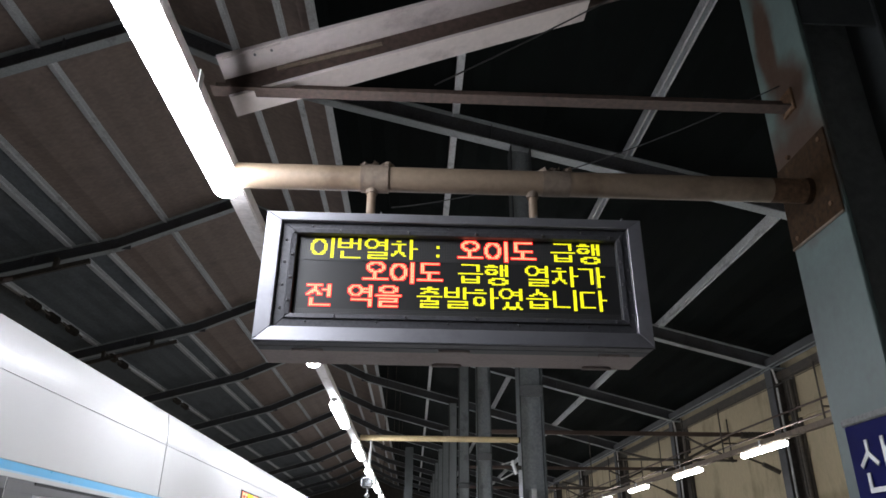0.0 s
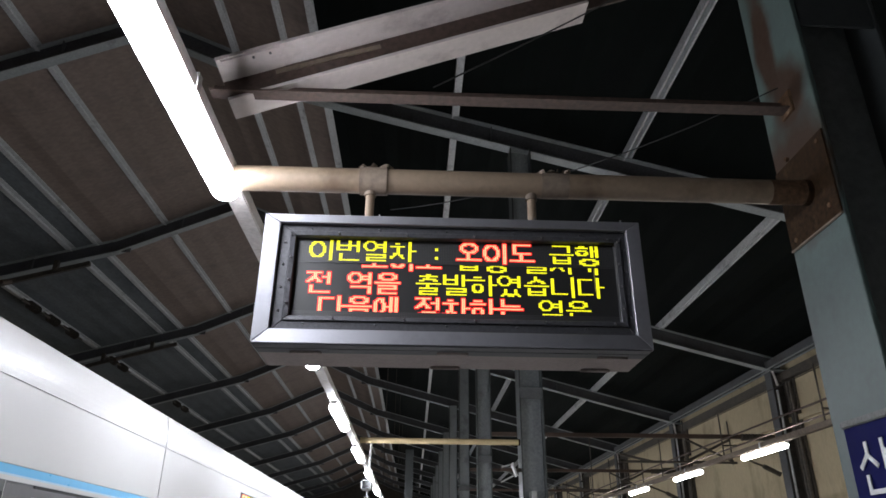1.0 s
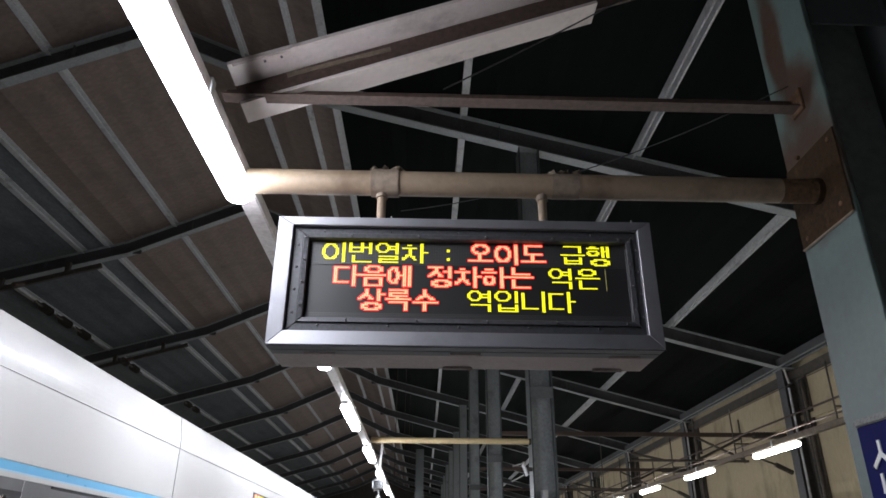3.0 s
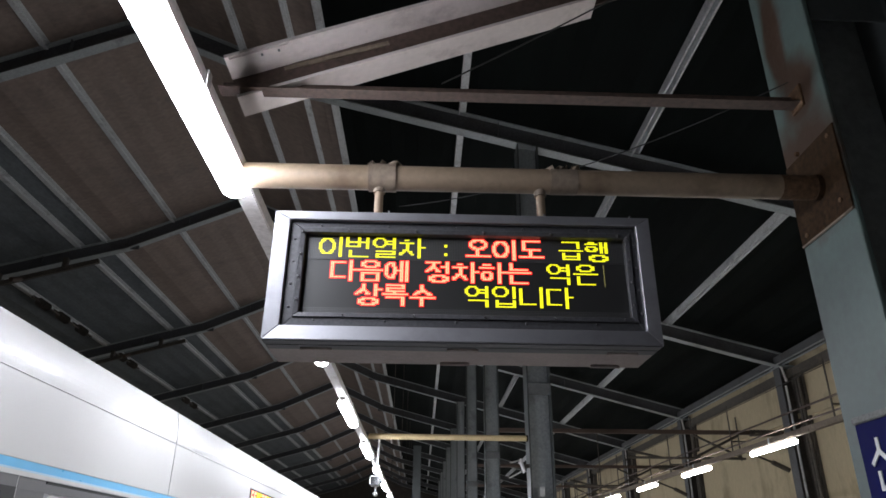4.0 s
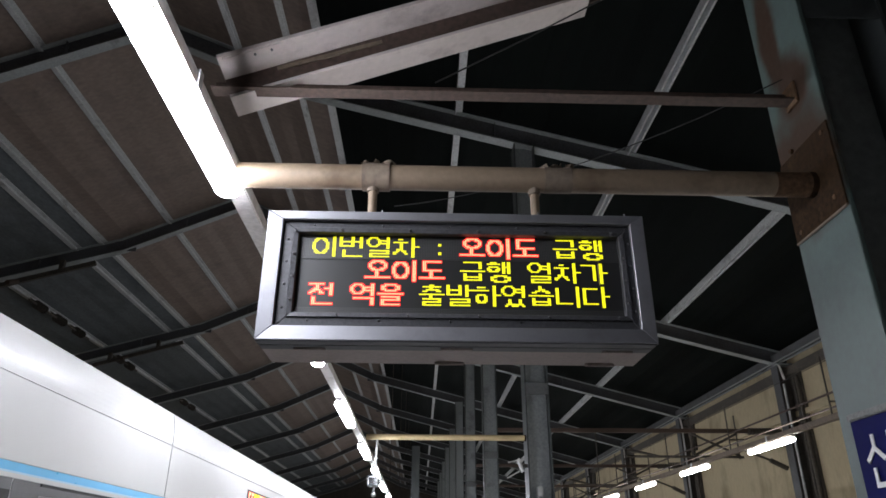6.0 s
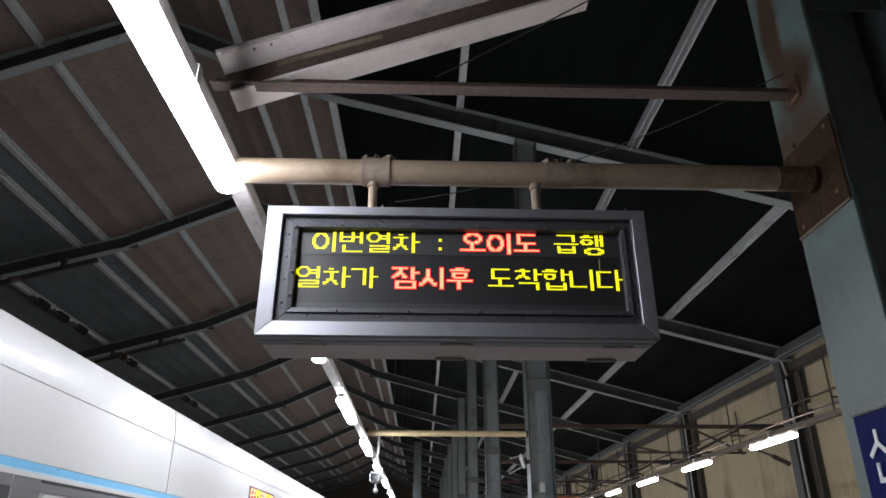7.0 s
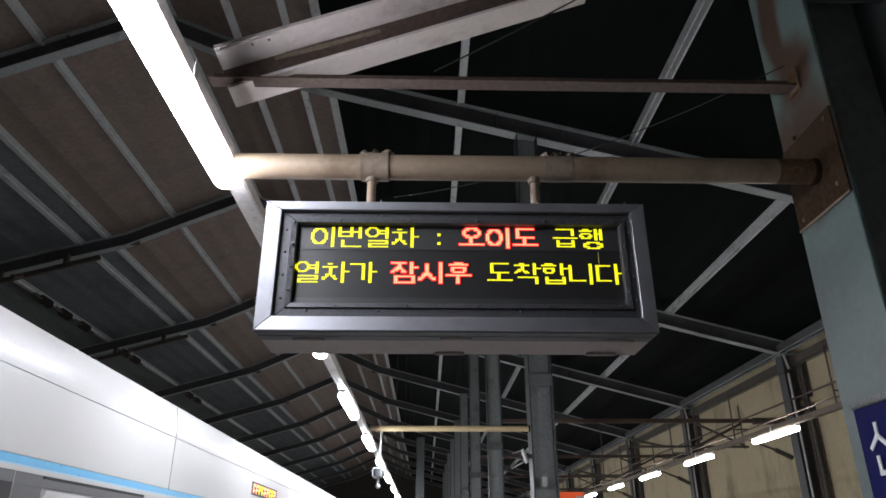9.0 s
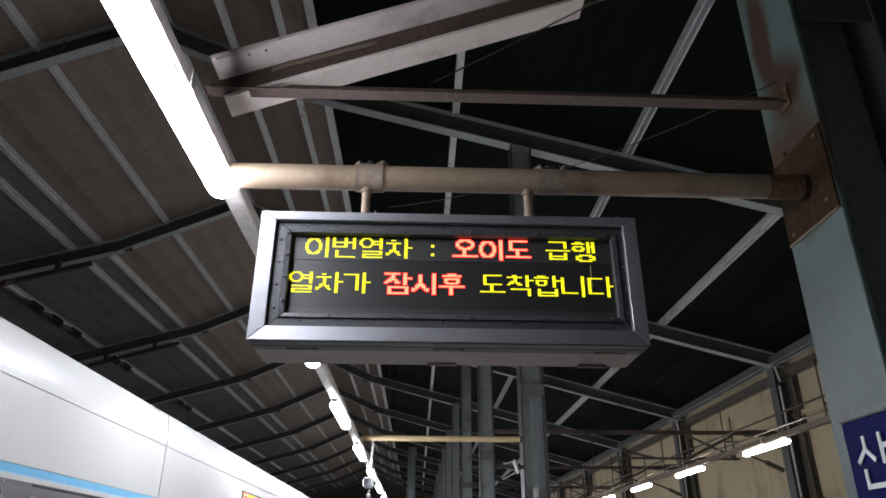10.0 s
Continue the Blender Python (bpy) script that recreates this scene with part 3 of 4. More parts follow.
def left_arm(y):
    """Overhead line gear below the left-hand rafter."""
    x0 = -12.0
    t = thing("overhead_gear", (x0, y - 0.2, rafter_z(x0)), "dark overhead line gear hung below the rafter", "overhead line gear", "overhead line gears")
    for x in (-1.0, 0.9):
        bm = bmesh.new()
        box(bm, x - 0.07, x + 0.07, -0.07, 0.07, -0.30 + 0.29 * x, 0.06 + 0.29 * x, 0.01)
        part("drop_post", bm, DARKSTEEL, t)
    bm = bmesh.new()
    bar(bm, (-2.2, 0, -0.94), (1.9, 0, 0.25), 0.10, 0.14)
    part("bar", bm, DARKSTEEL, t)
    for x in (-1.7, -0.3):
        bm = bmesh.new()
        rod(bm, (x, 0, 0.29 * x - 0.30), (x, -0.5, 0.29 * x - 0.52), 0.07, 10)
        part("insulator", bm, BAR, t, "dark brown insulator")
    return t


first = left_arm(TRUSS_Y[2])
copy_thing(first, pose(-12.0, TRUSS_Y[3] - 0.2, rafter_z(-12.0)))


def line_gear(ys):
    """Insulators hung on rods below the outermost purlin, joined by a thin bar."""
    x, z = -13.0, 9.40
    t = thing("insulator_string", (x, ys[0], z), "dark insulators on a thin bar below the roof purlin", "insulators", "insulator strings")
    bm = bmesh.new()
    rod(bm, (0, -0.8, 0), (0, ys[-1] - ys[0] + 0.8, 0), 0.035, 8)
    part("bar", bm, DARKSTEEL, t)
    for y in ys:
        bm = bmesh.new()
        for i in range(4):
            u = y - ys[0] - 0.27 + i * 0.18
            rod(bm, (0, u - 0.05, 0), (0, u + 0.05, 0), 0.15, 12, 0.09)
        part("insulator", bm, DARKSTEEL, t, "ribbed dark insulator")
        bm = bmesh.new()
        rod(bm, (0, y - ys[0], 0.05), (-0.45, y - ys[0], 0.33), 0.03, 8)
        part("drop_rod", bm, DARKSTEEL, t)
    return t


line_gear((22.6, 24.0, 25.5))
line_gear((29.3, 30.5))
line_gear((38.2, 39.6))

# ---- platform fittings at the middle column ----
y = COLUMN_Y[1] + 0.08
t = thing("monitor_mount", (-0.72, y, 3.44), "white hanging camera housing below the pipe end", "camera")
bm = bmesh.new()
rod(bm, (0, 0, 0.0), (-0.03, 0, -0.59), 0.022, 10)
part("drop_tube", bm, CAMWHITE, t)
bm = bmesh.new()
box(bm, -0.13, 0.05, -0.10, 0.10, -0.74, -0.58, 0.025)
head = part("housing", bm, CAMWHITE, t)
boxes("screen", GLASS, head, [(-0.112, 0.032, -0.106, -0.099, -0.725, -0.60)], 0.002, "dark glass screen")
bm = bmesh.new()
rod(bm, (-0.03, 0, -0.735), (-0.03, 0, -0.84), 0.018, 10)
bmesh.ops.create_uvsphere(bm, u_segments=12, v_segments=8, radius=0.04, matrix=pose(-0.03, 0, -0.86))
part("dome", bm, CAMWHITE, t, smooth=True)

t = thing("security_camera", (1.755, y, 3.04), "white tilted camera panel on thin arms at the column", "camera")
bm = bmesh.new()
box(bm, -0.014, 0.014, -0.10, 0.10, -0.11, 0.11, 0.005, pose(-0.125, -0.05, 0.0, 0, -18, 0))
part("panel", bm, CAMWHITE, t)
for za, xb, zb in ((0.09, -0.28, 0.04), (-0.09, -0.30, -0.20)):
    bm = bmesh.new()
    bar(bm, (-0.14, -0.05, za), (xb - 0.05, -0.08, zb), 0.02, 0.022)
    part("arm", bm, CAMWHITE, t)
bm = bmesh.new()
bar(bm, (-0.002, 0.0, 0.0), (-0.12, -0.05, 0.0), 0.05, 0.06)
part("bracket", bm, DARKSTEEL, t)
t = thing("junction_box", (1.93, COLUMN_Y[1] - 0.05, 2.66), "small white junction box on the column", "box")
boxes("case", CAMWHITE, t, [(-0.042, 0.042, 0.0, 0.25, -0.10, 0.05)], 0.008)
t = thing("orange_box", (2.60, COLUMN_Y[1] + 0.1, 2.38), "orange lit box beside the column", "sign box")
boxes("case", ORANGE, t, [(-0.436, -0.03, 0, 0.12, -0.2, 0.11)], 0.01)
boxes("end_plate", CAMWHITE, t, [(-0.15, -0.04, -0.008, 0.004, -0.19, 0.05)], 0.003, "white end plate")

# ---- station name board on the near column ----
t = thing("name_board", (1.753, 2.43, 1.15), "deep blue enamel station name board on the column", "sign")
boxes("panel", BLUE, t, [(-0.03, 0, -0.005, 0.325, -0.25, 1.0)], 0.004)
boxes("top_rail", LEDGE, t, [(-0.038, 0, -0.008, 0.33, 1.0, 1.028)], 0.004, "speckled dirty ledge")
boxes("lower_band", PINK, t, [(-0.0325, -0.029, 0.0, 0.30, 0.60, 0.63)])


# ---- light-dot lettering: syllables put together from their letters on a 16 x 16 grid ----
RING = ((0.3, 0), (0.7, 0), (1, 0.3), (1, 0.7), (0.7, 1), (0.3, 1), (0, 0.7), (0, 0.3), (0.3, 0))


def sub(path, x0, y0, x1, y1):
    return [(x0 + (x1 - x0) * x, y0 + (y1 - y0) * y) for x, y in path]


LEG = (((0.5, 0), (0.5, 0.5), (0, 1)), ((0.5, 0.5), (1, 1)))
LETTERS = {
    "g": [((0, 0), (1, 0), (1, 1))],
    "n": [((0, 0), (0, 1), (1, 1))],
    "d": [((1, 0), (0, 0), (0, 1), (1, 1))],
    "r": [((0, 0), (1, 0), (1, 0.5), (0, 0.5), (0, 1), (1, 1))],
    "m": [((0, 0), (1, 0), (1, 1), (0, 1), (0, 0))],
    "b": [((0, 0), (0, 1), (1, 1), (1, 0)), ((0, 0.5), (1, 0.5))],
    "s": list(LEG),
    "ss": [sub(p, 0, 0, 0.45, 1) for p in LEG] + [sub(p, 0.55, 0, 1, 1) for p in LEG],
    "o": [RING],
    "j": [((0, 0), (1, 0))] + [sub(p, 0, 0, 1, 1) for p in LEG],
    "ch": [((0.4, 0), (0.6, 0)), ((0, 0.2), (1, 0.2))] + [sub(p, 0, 0.2, 1, 1) for p in LEG],
    "h": [((0.35, 0), (0.65, 0)), ((0, 0.24), (1, 0.24)), sub(RING, 0.08, 0.46, 0.92, 1)],
}
FIRST = ["g", "gg", "n", "d", "dd", "r", "m", "b", "bb", "s", "ss", "o", "j", "jj", "ch", "k", "t", "p", "h"]
LAST = {0: "", 1: "g", 4: "n", 8: "r", 16: "m", 17: "b", 20: "ss", 21: "o"}
UPRIGHT = {0: "a", 1: "ae", 4: "eo", 5: "e", 6: "yeo", 20: "i"}
LYING = {8: "o", 13: "u", 18: "eu"}


def strokes(char):
    """The strokes of one syllable, as paths on a grid 15 wide and 15 high, y down."""
    if char == ":":
        return [((3, 4), (3, 5)), ((3, 10), (3, 11))]
    code = ord(char) - 0xAC00
    first, vowel, last = FIRST[code // 588], code % 588 // 28, LAST[code % 28]
    out = []
    if vowel in UPRIGHT:
        v = UPRIGHT[vowel]
        bottom, mid = (7, 3) if last else (13, 6)
        wide = 6 if v in ("ae", "e") else 8
        if v == "e":
            wide = 5
        if v in ("eo", "yeo", "a"):
            wide = 7
        out += [sub(p, 0, 0 if last else 1, wide, 6 if last else 11) for p in LETTERS[first]]
        if v in ("ae", "e"):
            out += [((9, 0), (9, bottom)), ((12, 0), (12, bottom))]
            out += [((9, mid), (12, mid))] if v == "ae" else [((6, mid), (9, mid))]
        else:
            out.append(((11, 0), (11, bottom)) if v == "a" else ((12, 0), (12, bottom)))
            if v == "a":
                out.append(((12, mid), (14, mid)))
            if v == "eo":
                out.append(((9, mid), (12, mid)))
            if v == "yeo":
                out += [((8, mid - 1), (12, mid - 1)), ((8, mid + 1), (12, mid + 1))]
        if last:
            out += [sub(p, 2, 9, 12, 13) for p in LETTERS[last]]
    else:
        v = LYING[vowel]
        if last:
            out += [sub(p, 2, 0, 11, 4) for p in LETTERS[first]]
            out.append(((0, 6), (13, 6)))
            if v == "o":
                out.append(((6, 5), (6, 6)))
            if v == "u":
                out.append(((6, 6), (6, 8)))
            out += [sub(p, 2, 9 if v == "u" else 8, 11, 13 if last != "b" else 12) for p in LETTERS[last]]
        else:
            bar_y = 8 if v == "u" else 11
            out += [sub(p, 2, 0, 11, 6) for p in LETTERS[first]]
            out.append(((0, bar_y), (13, bar_y)))
            out.append(((6, 7), (6, 11)) if v == "o" else ((6, 8), (6, 13)))
    return out


def dots(char):
    """The lit dots of one syllable; strokes are two dots wide across."""
    lit = set()
    for path in strokes(char):
        for (xa, ya), (xb, yb) in zip(path, path[1:]):
            n = max(1, int(max(abs(xb - xa), abs(yb - ya)) * 2))
            for i in range(n + 1):
                x, y = round(xa + (xb - xa) * i / n), round(ya + (yb - ya) * i / n)
                lit |= {(x, y), (x + 1, y)}
    return lit


DOT, DOT_Z = 0.00670, 0.00627    # spacing of the dots across and down


def led_line(name, words, offset, parent, x0, y, z_top, label):
    """A line of lit dots: words of (text, material); the line's own object sits at its upper left."""
    line = new(name)
    line.parent = parent
    line.location = (x0, y, z_top)
    tagged(line, label)
    at = offset
    for text, colour in words:
        red = colour is LED_R
        size, core = (0.92, 0.40) if red else (0.43, 0.36)    # half widths of a dot's outer edge (the painted halo on red) and of its core, in steps
        for char in text:
            if char == " ":
                at += 0.5
                continue
            verts, faces = [], []
            for cx, cy in sorted(dots(char)):
                x, z, k = (at * 16 + cx + 0.5) * DOT, -(cy + 1.0) * DOT_Z, len(verts)
                for f, y_at in ((size, 0.0), (core, -0.0003)):
                    u, w = DOT * f, DOT_Z * f * 1.08
                    verts += [(x - u, y_at, z - w), (x + u, y_at, z - w), (x + u, y_at, z + w), (x - u, y_at, z + w)]
                faces += [(k + 4, k + 5, k + 6, k + 7)] + [(k + i, k + (i + 1) % 4, k + 4 + (i + 1) % 4, k + 4 + i) for i in range(4)]
            me = bpy.data.meshes.new("character")
            me.from_pydata(verts, [], faces)
            me.materials.append(colour)
            if red:
                me.materials.append(LED_HALO)
                for p in me.polygons:
                    p.material_index = 1 if p.index % 5 else 0
            ob = new("character", me)
            ob.parent = line
            at += 0.5 if char == ":" else 1.0
    return line


# ---- the hanging train sign ----
SX, SY, SZ = 0.14, 2.47, 2.382           # centre of the sign's front at its foot
sign = thing("led_sign", (SX, SY, SZ), "aluminium hanging sign with glowing yellow and red lettering", "sign")
W, H, D = 0.751, 0.533, 0.33
T = 0.012
for nm, spec in (("bottom_panel", (-W + 0.003, W - 0.003, 0.05, D, 0.0, T)), ("top_panel", (-W + 0.003, W - 0.003, 0.05, D, H - T, H)),
                 ("end_panel", (-W + 0.003, -W + 0.003 + T, 0.05, D, T, H - T)), ("end_panel", (W - 0.003 - T, W - 0.003, 0.05, D, T, H - T)),
                 ("back_panel", (-W + 0.015, W - 0.015, D - T, D, T, H - T))):
    boxes(nm, CASE_BOTTOM, sign, [spec], 0.0, "dusty sheet steel")


def frame_piece(a, b, c, d, y0, y1, material, name, parent, inner=0.006):
    """One mitred frame bar between four corners in x, z; its inner edge lies a little deeper."""
    bm = bmesh.new()
    front = [bm.verts.new((x, y0 + dy, z)) for (x, z), dy in zip((a, b, c, d), (0, 0, inner, inner))]
    back = [bm.verts.new((x, y1, z)) for x, z in (a, b, c, d)]
    bm.faces.new(front)
    bm.faces.new(back[::-1])
    for i in range(4):
        j = (i + 1) % 4
        bm.faces.new((front[i], back[i], back[j], front[j]))
    bmesh.ops.bevel(bm, geom=[e for e in bm.edges if all(v in front for v in e.verts)], offset=0.002, segments=1, affect="EDGES")
    return part(name, bm, material, parent)


def frame_ring(o, i, y0, y1, material, name, inner=0.006):
    """Four mitred bars between an outer and an inner rectangle (x0, x1, z0, z1)."""
    ox0, ox1, oz0, oz1 = o
    ix0, ix1, iz0, iz1 = i
    g = 0.0002
    return [frame_piece((ox0 + g, oz0), (ox1 - g, oz0), (ix1 - g, iz0), (ix0 + g, iz0), y0, y1, material, name, sign, inner),
            frame_piece((ox1, oz0 + g), (ox1, oz1 - g), (ix1, iz1 - g), (ix1, iz0 + g), y0, y1, material, name, sign, inner),
            frame_piece((ox1 - g, oz1), (ox0 + g, oz1), (ix0 + g, iz1), (ix1 - g, iz1), y0, y1, material, name, sign, inner),
            frame_piece((ox0, oz1 - g), (ox0, oz0 + g), (ix0, iz0 + g), (ix0, iz1 - g), y0, y1, material, name, sign, inner)]


INNER = (-0.691, 0.697, 0.057, H - 0.034)
frame_ring((-W, W, 0, H), INNER, 0.0, 0.06, CASE, "front_frame")
WIN = (-0.628, 0.651, 0.116, 0.452)
b = frame_ring((INNER[0] - 0.003, INNER[1] + 0.003, INNER[2] - 0.003, INNER[3] + 0.003), (WIN[0] - 0.022, WIN[1] + 0.022, WIN[2] - 0.020, WIN[3] + 0.020), 0.030, 0.075, BEZEL, "outer_bezel", 0.0)
c = frame_ring((WIN[0] - 0.0216, WIN[1] + 0.0216, WIN[2] - 0.0196, WIN[3] + 0.0196), WIN, 0.022, 0.055, BEZEL, "inner_bezel", 0.004)
for i in range(5):
    x = WIN[0] + 0.06 + i * 0.27
    for holder, z in ((b[2], WIN[3] + 0.032), (b[0], WIN[2] - 0.030), (c[2], WIN[3] + 0.010), (c[0], WIN[2] - 0.010)):
        y = 0.029 if holder in b else 0.020
        bm = bmesh.new()
        xx = x + (0.11 if holder in c else 0)
        bmesh.ops.create_uvsphere(bm, u_segments=8, v_segments=6, radius=0.0048, matrix=pose(xx, y, z))
        part("bolt", bm, BOLT, holder, smooth=True)
for i in range(4):
    z = WIN[2] + 0.02 + i * 0.095
    for holder, x in ((b[3], WIN[0] - 0.040), (b[1], WIN[1] + 0.040), (c[3], WIN[0] - 0.011), (c[1], WIN[1] + 0.011)):
        y = 0.029 if holder in b else 0.020
        bm = bmesh.new()
        bmesh.ops.create_uvsphere(bm, u_segments=8, v_segments=6, radius=0.0055, matrix=pose(x, y, z + (0.03 if holder in c else 0)))
        part("bolt", bm, BOLT, holder, smooth=True)

# matrix: back face, the upper row's own face in front of it
XL, ZT = -0.630, 0.450                    # left end and top of the dots
boxes("matrix_back", MATRIX, sign, [(WIN[0] - 0.05, WIN[1] + 0.05, 0.0593, 0.066, 0.016, H - 0.016)])
boxes("title_panel", MATRIX, sign, [(WIN[0] - 0.01, WIN[1] + 0.01, 0.0566, 0.0569, ZT - 16 * DOT_Z, WIN[3] + 0.03)])
boxes("lower_border", MATRIX, sign, [(WIN[0] - 0.01, WIN[1] + 0.01, 0.0566, 0.0569, WIN[2] - 0.02, ZT - 48.3 * DOT_Z)])
title = led_line("text_line", [("이번열차 ", LED_Y), (": ", LED_Y), ("오이도 ", LED_R), ("급행", LED_Y)], 0.5, sign, XL, 0.0564, ZT, "glowing yellow and red dot lettering")
ROW = 16 * DOT_Z
line_a = led_line("text_line", [("오이도 ", LED_R), ("급행 열차가", LED_Y)], 2.5, sign, XL, 0.0590, ZT - ROW, "glowing red and yellow dot lettering")
line_b = led_line("text_line", [("전 역을 ", LED_R), ("출발하였습니다", LED_Y)], 0.5, sign, XL, 0.0586, ZT - 2 * ROW, "glowing red and yellow dot lettering")
line_c = led_line("text_line", [("다음에 정차하는 ", LED_R), ("역은", LED_Y)], 1.0, sign, XL, 0.0582, ZT - 3 * ROW, "glowing red and yellow dot lettering")
line_d = led_line("text_line", [("상록수  ", LED_R), ("역입니다", LED_Y)], 1.95, sign, XL, 0.0578, ZT - 3 * ROW, "glowing red and yellow dot lettering")
line_e = led_line("text_line", [("열차가 ", LED_Y), ("잠시후 ", LED_R), ("도착합니다", LED_Y)], 0.0, sign, XL, 0.0574, ZT, "glowing yellow and red dot lettering")
bm = bmesh.new()
for i in range(15):
    x, z = XL + 178.5 * DOT, ZT - (17 + i) * DOT_Z
    box(bm, x - 0.0012, x + 0.0012, 0.05912, 0.0592, z - 0.002, z + 0.002)
part("stuck_column", bm, LED_DIM, sign, "faint column of stuck dots")

boxes("under_lip", BEZEL, sign, [(-W + 0.006, W - 0.006, 0.058, 0.115, -0.005, -0.0008)], 0.001, "dark lip below the front frame")
boxes("under_lip", BEZEL, sign, [(-W + 0.004, W - 0.004, 0.004, 0.056, -0.004, -0.0008)], 0.001, "dark lip below the front frame")
# hangers up to the pipe, latches and seams below
for x in (-0.357, 0.350):
    bm = bmesh.new()
    rod(bm, (x, 0.185, H - 0.002), (x, 0.185, 0.765), 0.019, 14)
    hanger = part("hanger", bm, PIPE, sign, "beige hanger tube", True)
    bm = bmesh.new()
    rod(bm, (x, 0.185, 0.722), (x, 0.185, 0.752), 0.026, 14)
    part("nut", bm, PIPE_DIRTY, hanger)
    bm = bmesh.new()
    rod(bm, (x, 0.185, H), (x, 0.185, H + 0.012), 0.04, 14)
    part("foot_flange", bm, PIPE, hanger)
for x, y in ((-0.02, 0.30), (0.60, 0.30), (0.62, 0.10), (0.0, 0.085), (-0.56, 0.10)):
    bm = bmesh.new()
    box(bm, x - 0.055, x + 0.055, y - 0.012, y + 0.012, -0.010, 0.001, 0.003)
    rod(bm, (x - 0.06, y, -0.006), (x + 0.06, y, -0.006), 0.006, 8)
    part("latch", bm, CASE_BOTTOM, sign, "small rusty hinge latch")
for x in (-0.30, 0.33, 0.68):
    bm = bmesh.new()
    rod(bm, (x, 0.01, H), (x, 0.01, H + 0.012), 0.004, 6)
    part("screw", bm, BOLT, sign)


# ---- the train at the platform ----
def arc_profile(z_cut0, z_cut1, off=0.0):
    """The train's side between two heights: upright below, curving in above the gutter line."""
    pts = []
    for i in range(9):
        z = z_cut0 + (z_cut1 - z_cut0) * i / 8
        x = -1.90 if z < 2.44 else -1.90 - 0.5 * (z - 2.44) ** 2
        pts.append((x - off, z))
    return pts


train = thing("train", (-1.9, 0, -1.1), "white commuter train with a sky blue stripe, standing at the platform", "train")
TX = 1.9


def train_mesh(pts, y0, y1):
    bm = bmesh.new()
    extrude_profile(bm, [(x + TX, z + 1.1) for x, z in pts] + [(x + TX - 0.006, z + 1.1) for x, z in pts[::-1]], y0, y1)
    bmesh.ops.bevel(bm, geom=[e for e in bm.edges if abs(e.verts[0].co.y - e.verts[1].co.y) < 1e-6 and e.calc_length() > 0.05], offset=0.001, segments=1, affect="EDGES")
    return bm


SEAMS = [-8.3, -0.6, 5.51, 11.7, 17.8, 24.0, 30.2, 36.4, 42.6, 48.8, 55.0]
for ya, yb in zip(SEAMS, SEAMS[1:]):
    part("upper_panel", train_mesh(arc_profile(2.4335, 2.670), ya + 0.008, yb - 0.008), TRAIN, train)
    part("side_panel", train_mesh(arc_profile(2.0605, 2.4285), ya + 0.008, yb - 0.008), TRAIN, train)
    part("stripe", train_mesh(arc_profile(2.018, 2.0575), ya + 0.002, yb - 0.002), STRIPE, train, "sky blue stripe")
    part("pale_stripe", train_mesh(arc_profile(2.009, 2.018), ya + 0.002, yb - 0.002), STRIPE_PALE, train, "pale blue lower stripe")
    part("cant_rail", train_mesh(arc_profile(1.988, 2.009), ya + 0.002, yb - 0.002), TRAIN, train)
bm = bmesh.new()
bx = [(-1.908, -0.2), (-1.908, 2.43), (-1.936, 2.57), (-2.1, 2.61), (-3.3, 2.74), (-4.5, 2.61), (-4.65, 2.4), (-4.65, -0.2)]
extrude_profile(bm, [(x + TX, z + 1.1) for x, z in bx], SEAMS[0], SEAMS[-1])
part("body", bm, TRAIN_ROOF, train, "plain grey body and roof")
bm = bmesh.new()
extrude_profile(bm, [(x + TX, z + 1.1) for x, z in ((-1.927, 2.6675), (-1.942, 2.679), (-2.00, 2.690), (-2.12, 2.70), (-2.13, 2.66), (-1.97, 2.61))], SEAMS[0], SEAMS[-1])
part("shoulder", bm, TRAIN, train)
# doors and windows below the stripe
spans = [("window", -2.2, 0.6), ("door", 3.46, 5.06), ("window", 6.2, 8.6), ("door", 9.75, 11.1), ("window", 12.2, 14.7), ("door", 15.9, 17.2), ("window", 1.3, 3.45)]
solid = []
edges = sorted((a, b) for _, a, b in spans)
cur = SEAMS[0]
for a, b2 in edges:
    solid.append((cur, a))
    cur = b2
solid.append((cur, SEAMS[-1]))
for a, b2 in solid:
    part("lower_panel", train_mesh(arc_profile(-0.1, 1.987), a + 0.003, b2 - 0.003), TRAIN, train)
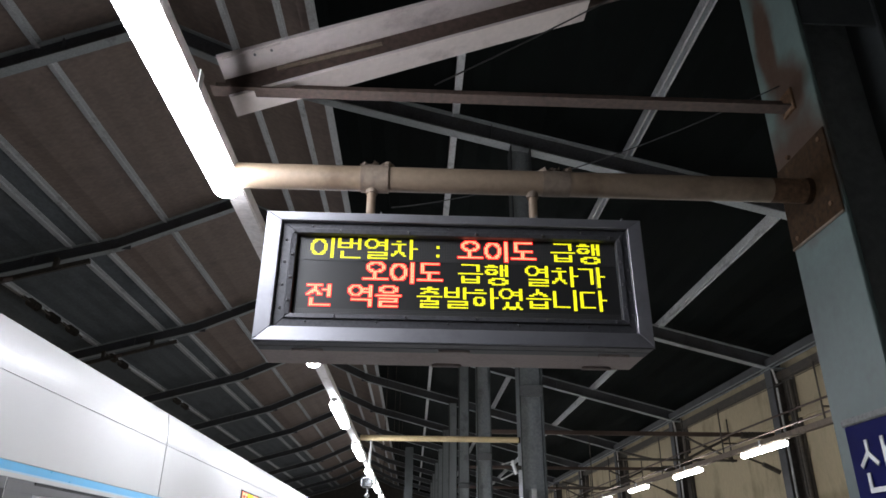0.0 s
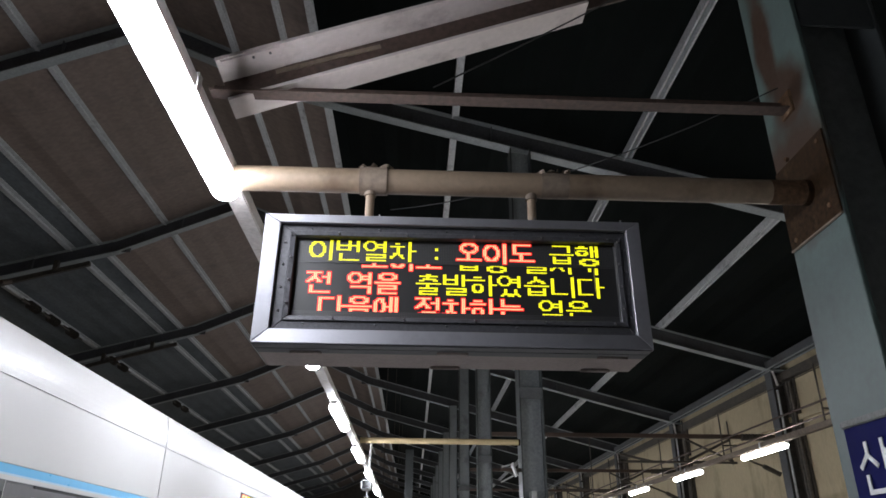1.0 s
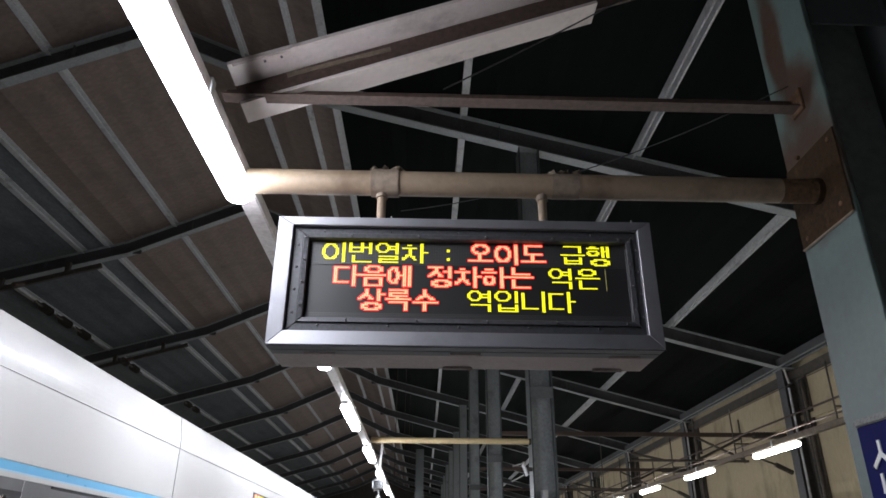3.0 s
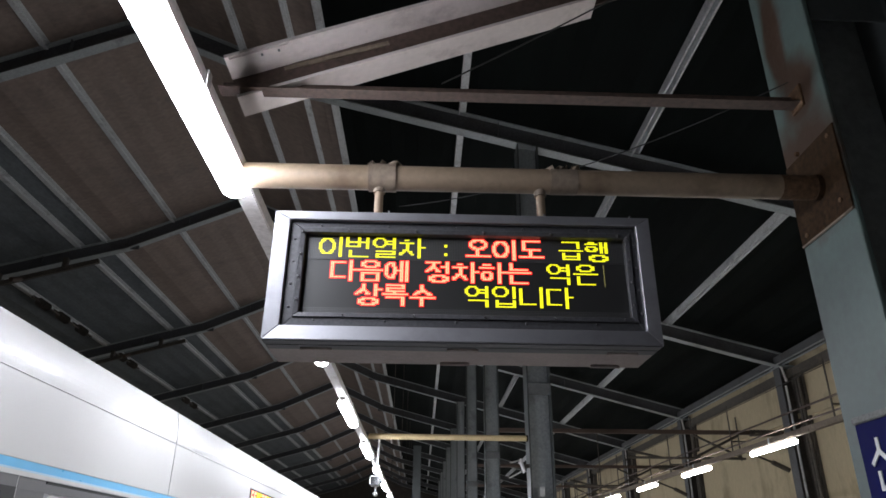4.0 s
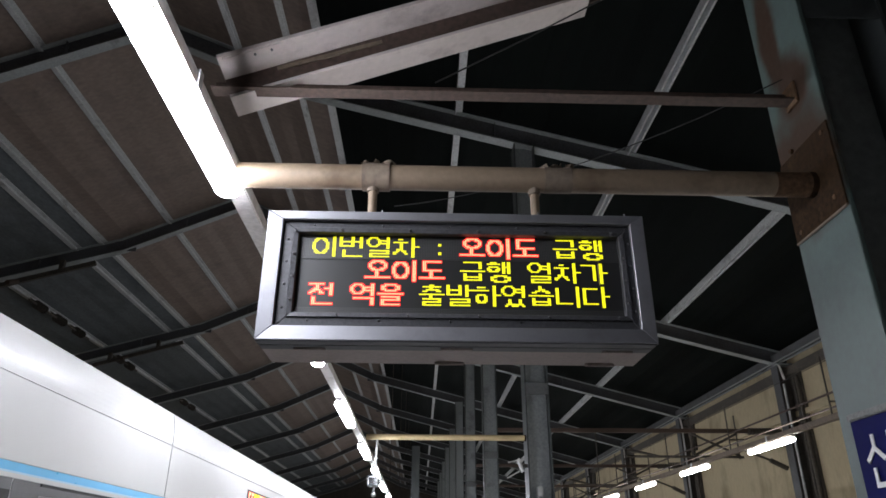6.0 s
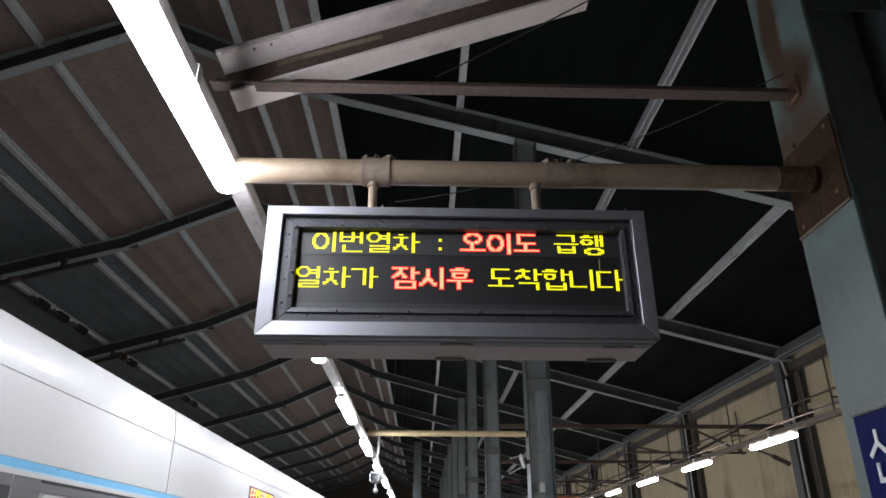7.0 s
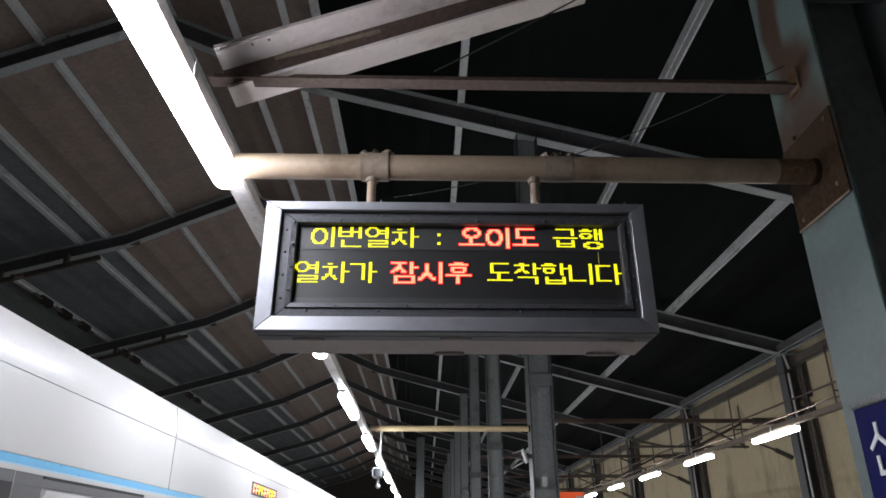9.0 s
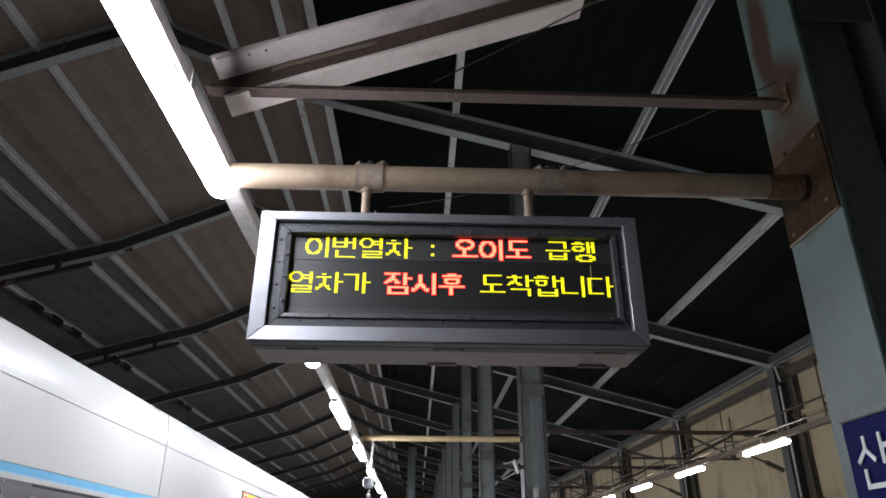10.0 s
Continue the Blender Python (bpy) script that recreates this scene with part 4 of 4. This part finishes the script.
for kind, a, b2 in spans:
    if kind == "door":
        jamb = 0.26 if a < 4 else 0.07
        bm = bmesh.new()
        box(bm, -0.05, 0.0, a, b2, 3.030, 3.072)
        for ya, yb in ((a, a + jamb), (b2 - 0.07, b2)):
            box(bm, -0.05, -0.002, ya, yb, 1.0, 3.030)
        dr = part("door", bm, GREY, train, "grey framed door")
        boxes("seal", BLACK, dr, [(-0.05, 0.003, a + jamb, b2, 3.073, 3.086)], 0.002, "black rubber seal")
        boxes("header", GREY, dr, [(-0.05, -0.003, a, a + jamb - 0.001, 3.073, 3.086)])
        mid = (a + jamb + b2 - 0.07) / 2
        for ya, yb in ((a + jamb + 0.01, mid - 0.004), (mid + 0.004, b2 - 0.08)):
            bm = bmesh.new()
            ring = [(ya, 1.0), (yb, 1.0), (yb, 2.96), (yb - 0.05, 3.022), (ya + 0.05, 3.022), (ya, 2.96)]
            lo, hi = ([bm.verts.new((x, u, w)) for u, w in ring] for x in (-0.034, -0.004))
            bm.faces.new(lo)
            bm.faces.new(hi)
            for k in range(6):
                bm.faces.new((lo[k], lo[(k + 1) % 6], hi[(k + 1) % 6], hi[k]))
            part("leaf", bm, TRAIN, dr, "pale door leaf with cut corners")
            boxes("window", GLASS, dr, [(-0.010, -0.002, ya + 0.12, yb - 0.12, 1.95, 2.80)], 0.0, "dark door window")
    else:
        part("lintel", train_mesh(arc_profile(1.935, 1.987), a, b2), GREY, train)
        part("lower_panel", train_mesh(arc_profile(-0.1, 0.95), a, b2), TRAIN, train)
        bm = bmesh.new()
        box(bm, -0.03, -0.004, a, b2, 2.05, 3.035)
        wn = part("window", bm, GLASS, train, "dark window glass")
        bm = bmesh.new()
        box(bm, -0.03, 0.001, a, b2, 3.010, 3.035)
        box(bm, -0.03, 0.001, b2 - 0.12, b2, 2.05, 3.010)
        box(bm, -0.03, 0.001, a, a + 0.03, 2.05, 3.010)
        part("seal", bm, BLACK, wn, "black rubber seal")
# small destination display in the train's side
boxes("display", BLACK, train, [(-0.002, 0.004, 8.10, 9.45, 3.30, 3.44)], 0.002, "small black display")
disp = train.children[-1]
for i in range(9):
    col = LED_R if i in (0, 1, 4, 5, 8) else LED_Y
    y = 8.16 + i * 0.14
    bm = bmesh.new()
    box(bm, 0.004, 0.007, y, y + 0.03, 3.32, 3.42)
    box(bm, 0.004, 0.007, y + 0.03, y + 0.10, 3.39, 3.42)
    box(bm, 0.004, 0.007, y + 0.03, y + 0.10, 3.34 + 0.01 * (i % 3), 3.36 + 0.01 * (i % 3))
    part("bar", bm, col, disp, "glowing bars of small lettering")


# ---- name board lettering ----
def hangul_plate(char, size, depth, material, parent, m, name="letter"):
    """One syllable in solid strokes."""
    bm = bmesh.new()
    u = size / 15
    for path in strokes(char):
        for (xa, ya), (xb, yb) in zip(path, path[1:]):
            a, b = Vector((xa * u, 0, -ya * u)), Vector((xb * u, 0, -yb * u))
            if (b - a).length < 1e-6:
                continue
            e = (b - a).normalized() * u * 0.68
            lift = Vector((0, 0.0006 * len(bm.verts) / 8, 0))
            bar(bm, a - e - lift, b + e - lift, depth, u * 1.35, (b - a).cross(Vector((0, 1, 0))))
    bmesh.ops.transform(bm, matrix=m, verts=bm.verts)
    return part(name, bm, material, parent)


board = next(o for o in scene.objects if o.name == "name_board")
hangul_plate("산", 0.20, 0.004, WHITE, board, pose(-0.033, 0.25, 0.925) @ pose(0, 0, 0, 0, 0, -90))


def motions():
    """The sign's lines scroll up one by one, change back, and give way to the last message."""
    def rows(y, steps):
        return [(t, pose(XL, y, ZT - r * ROW)) for t, r in steps]
    one = [(0.64, 1.0), (0.8, 0.74), (1.0, 0.37), (1.2, 0.09), (1.29, 0.0)]     # the first step up, in rows
    two = [(1.33, 1.0), (1.5, 0.65), (1.7, 0.26), (1.8, 0.10), (1.9, 0.0)]      # the second
    walk(line_a, rows(0.0590, [(0, 1)] + [(t, r - 0.06 * (r == 0)) for t, r in one] + [(5.53, -0.06), (5.57, 1), (6.93, 1), (6.97, -0.06), (10, -0.06)]))
    walk(line_b, rows(0.0586, [(0, 2)] + [(t, r + 1) for t, r in one] + [(t, r - 0.06 * (r == 0)) for t, r in two]
                      + [(5.53, -0.06), (5.57, 2), (6.93, 2), (6.97, 3.4), (10, 3.4)]))
    walk(line_c, rows(0.0582, [(0, 3.4), (0.61, 3.4)] + [(t, r + 2) for t, r in one] + [(t, r + 1) for t, r in two] + [(5.53, 1), (5.57, -0.06), (10, -0.06)]))
    walk(line_d, rows(0.0578, [(0, 3.4), (1.30, 3.4)] + [(t, r + 2) for t, r in two] + [(5.53, 2), (5.57, 3.4), (10, 3.4)]))
    walk(line_e, rows(0.0574, [(0, -0.06), (6.93, -0.06), (6.97, 1.5), (10, 1.5)]))


motions()
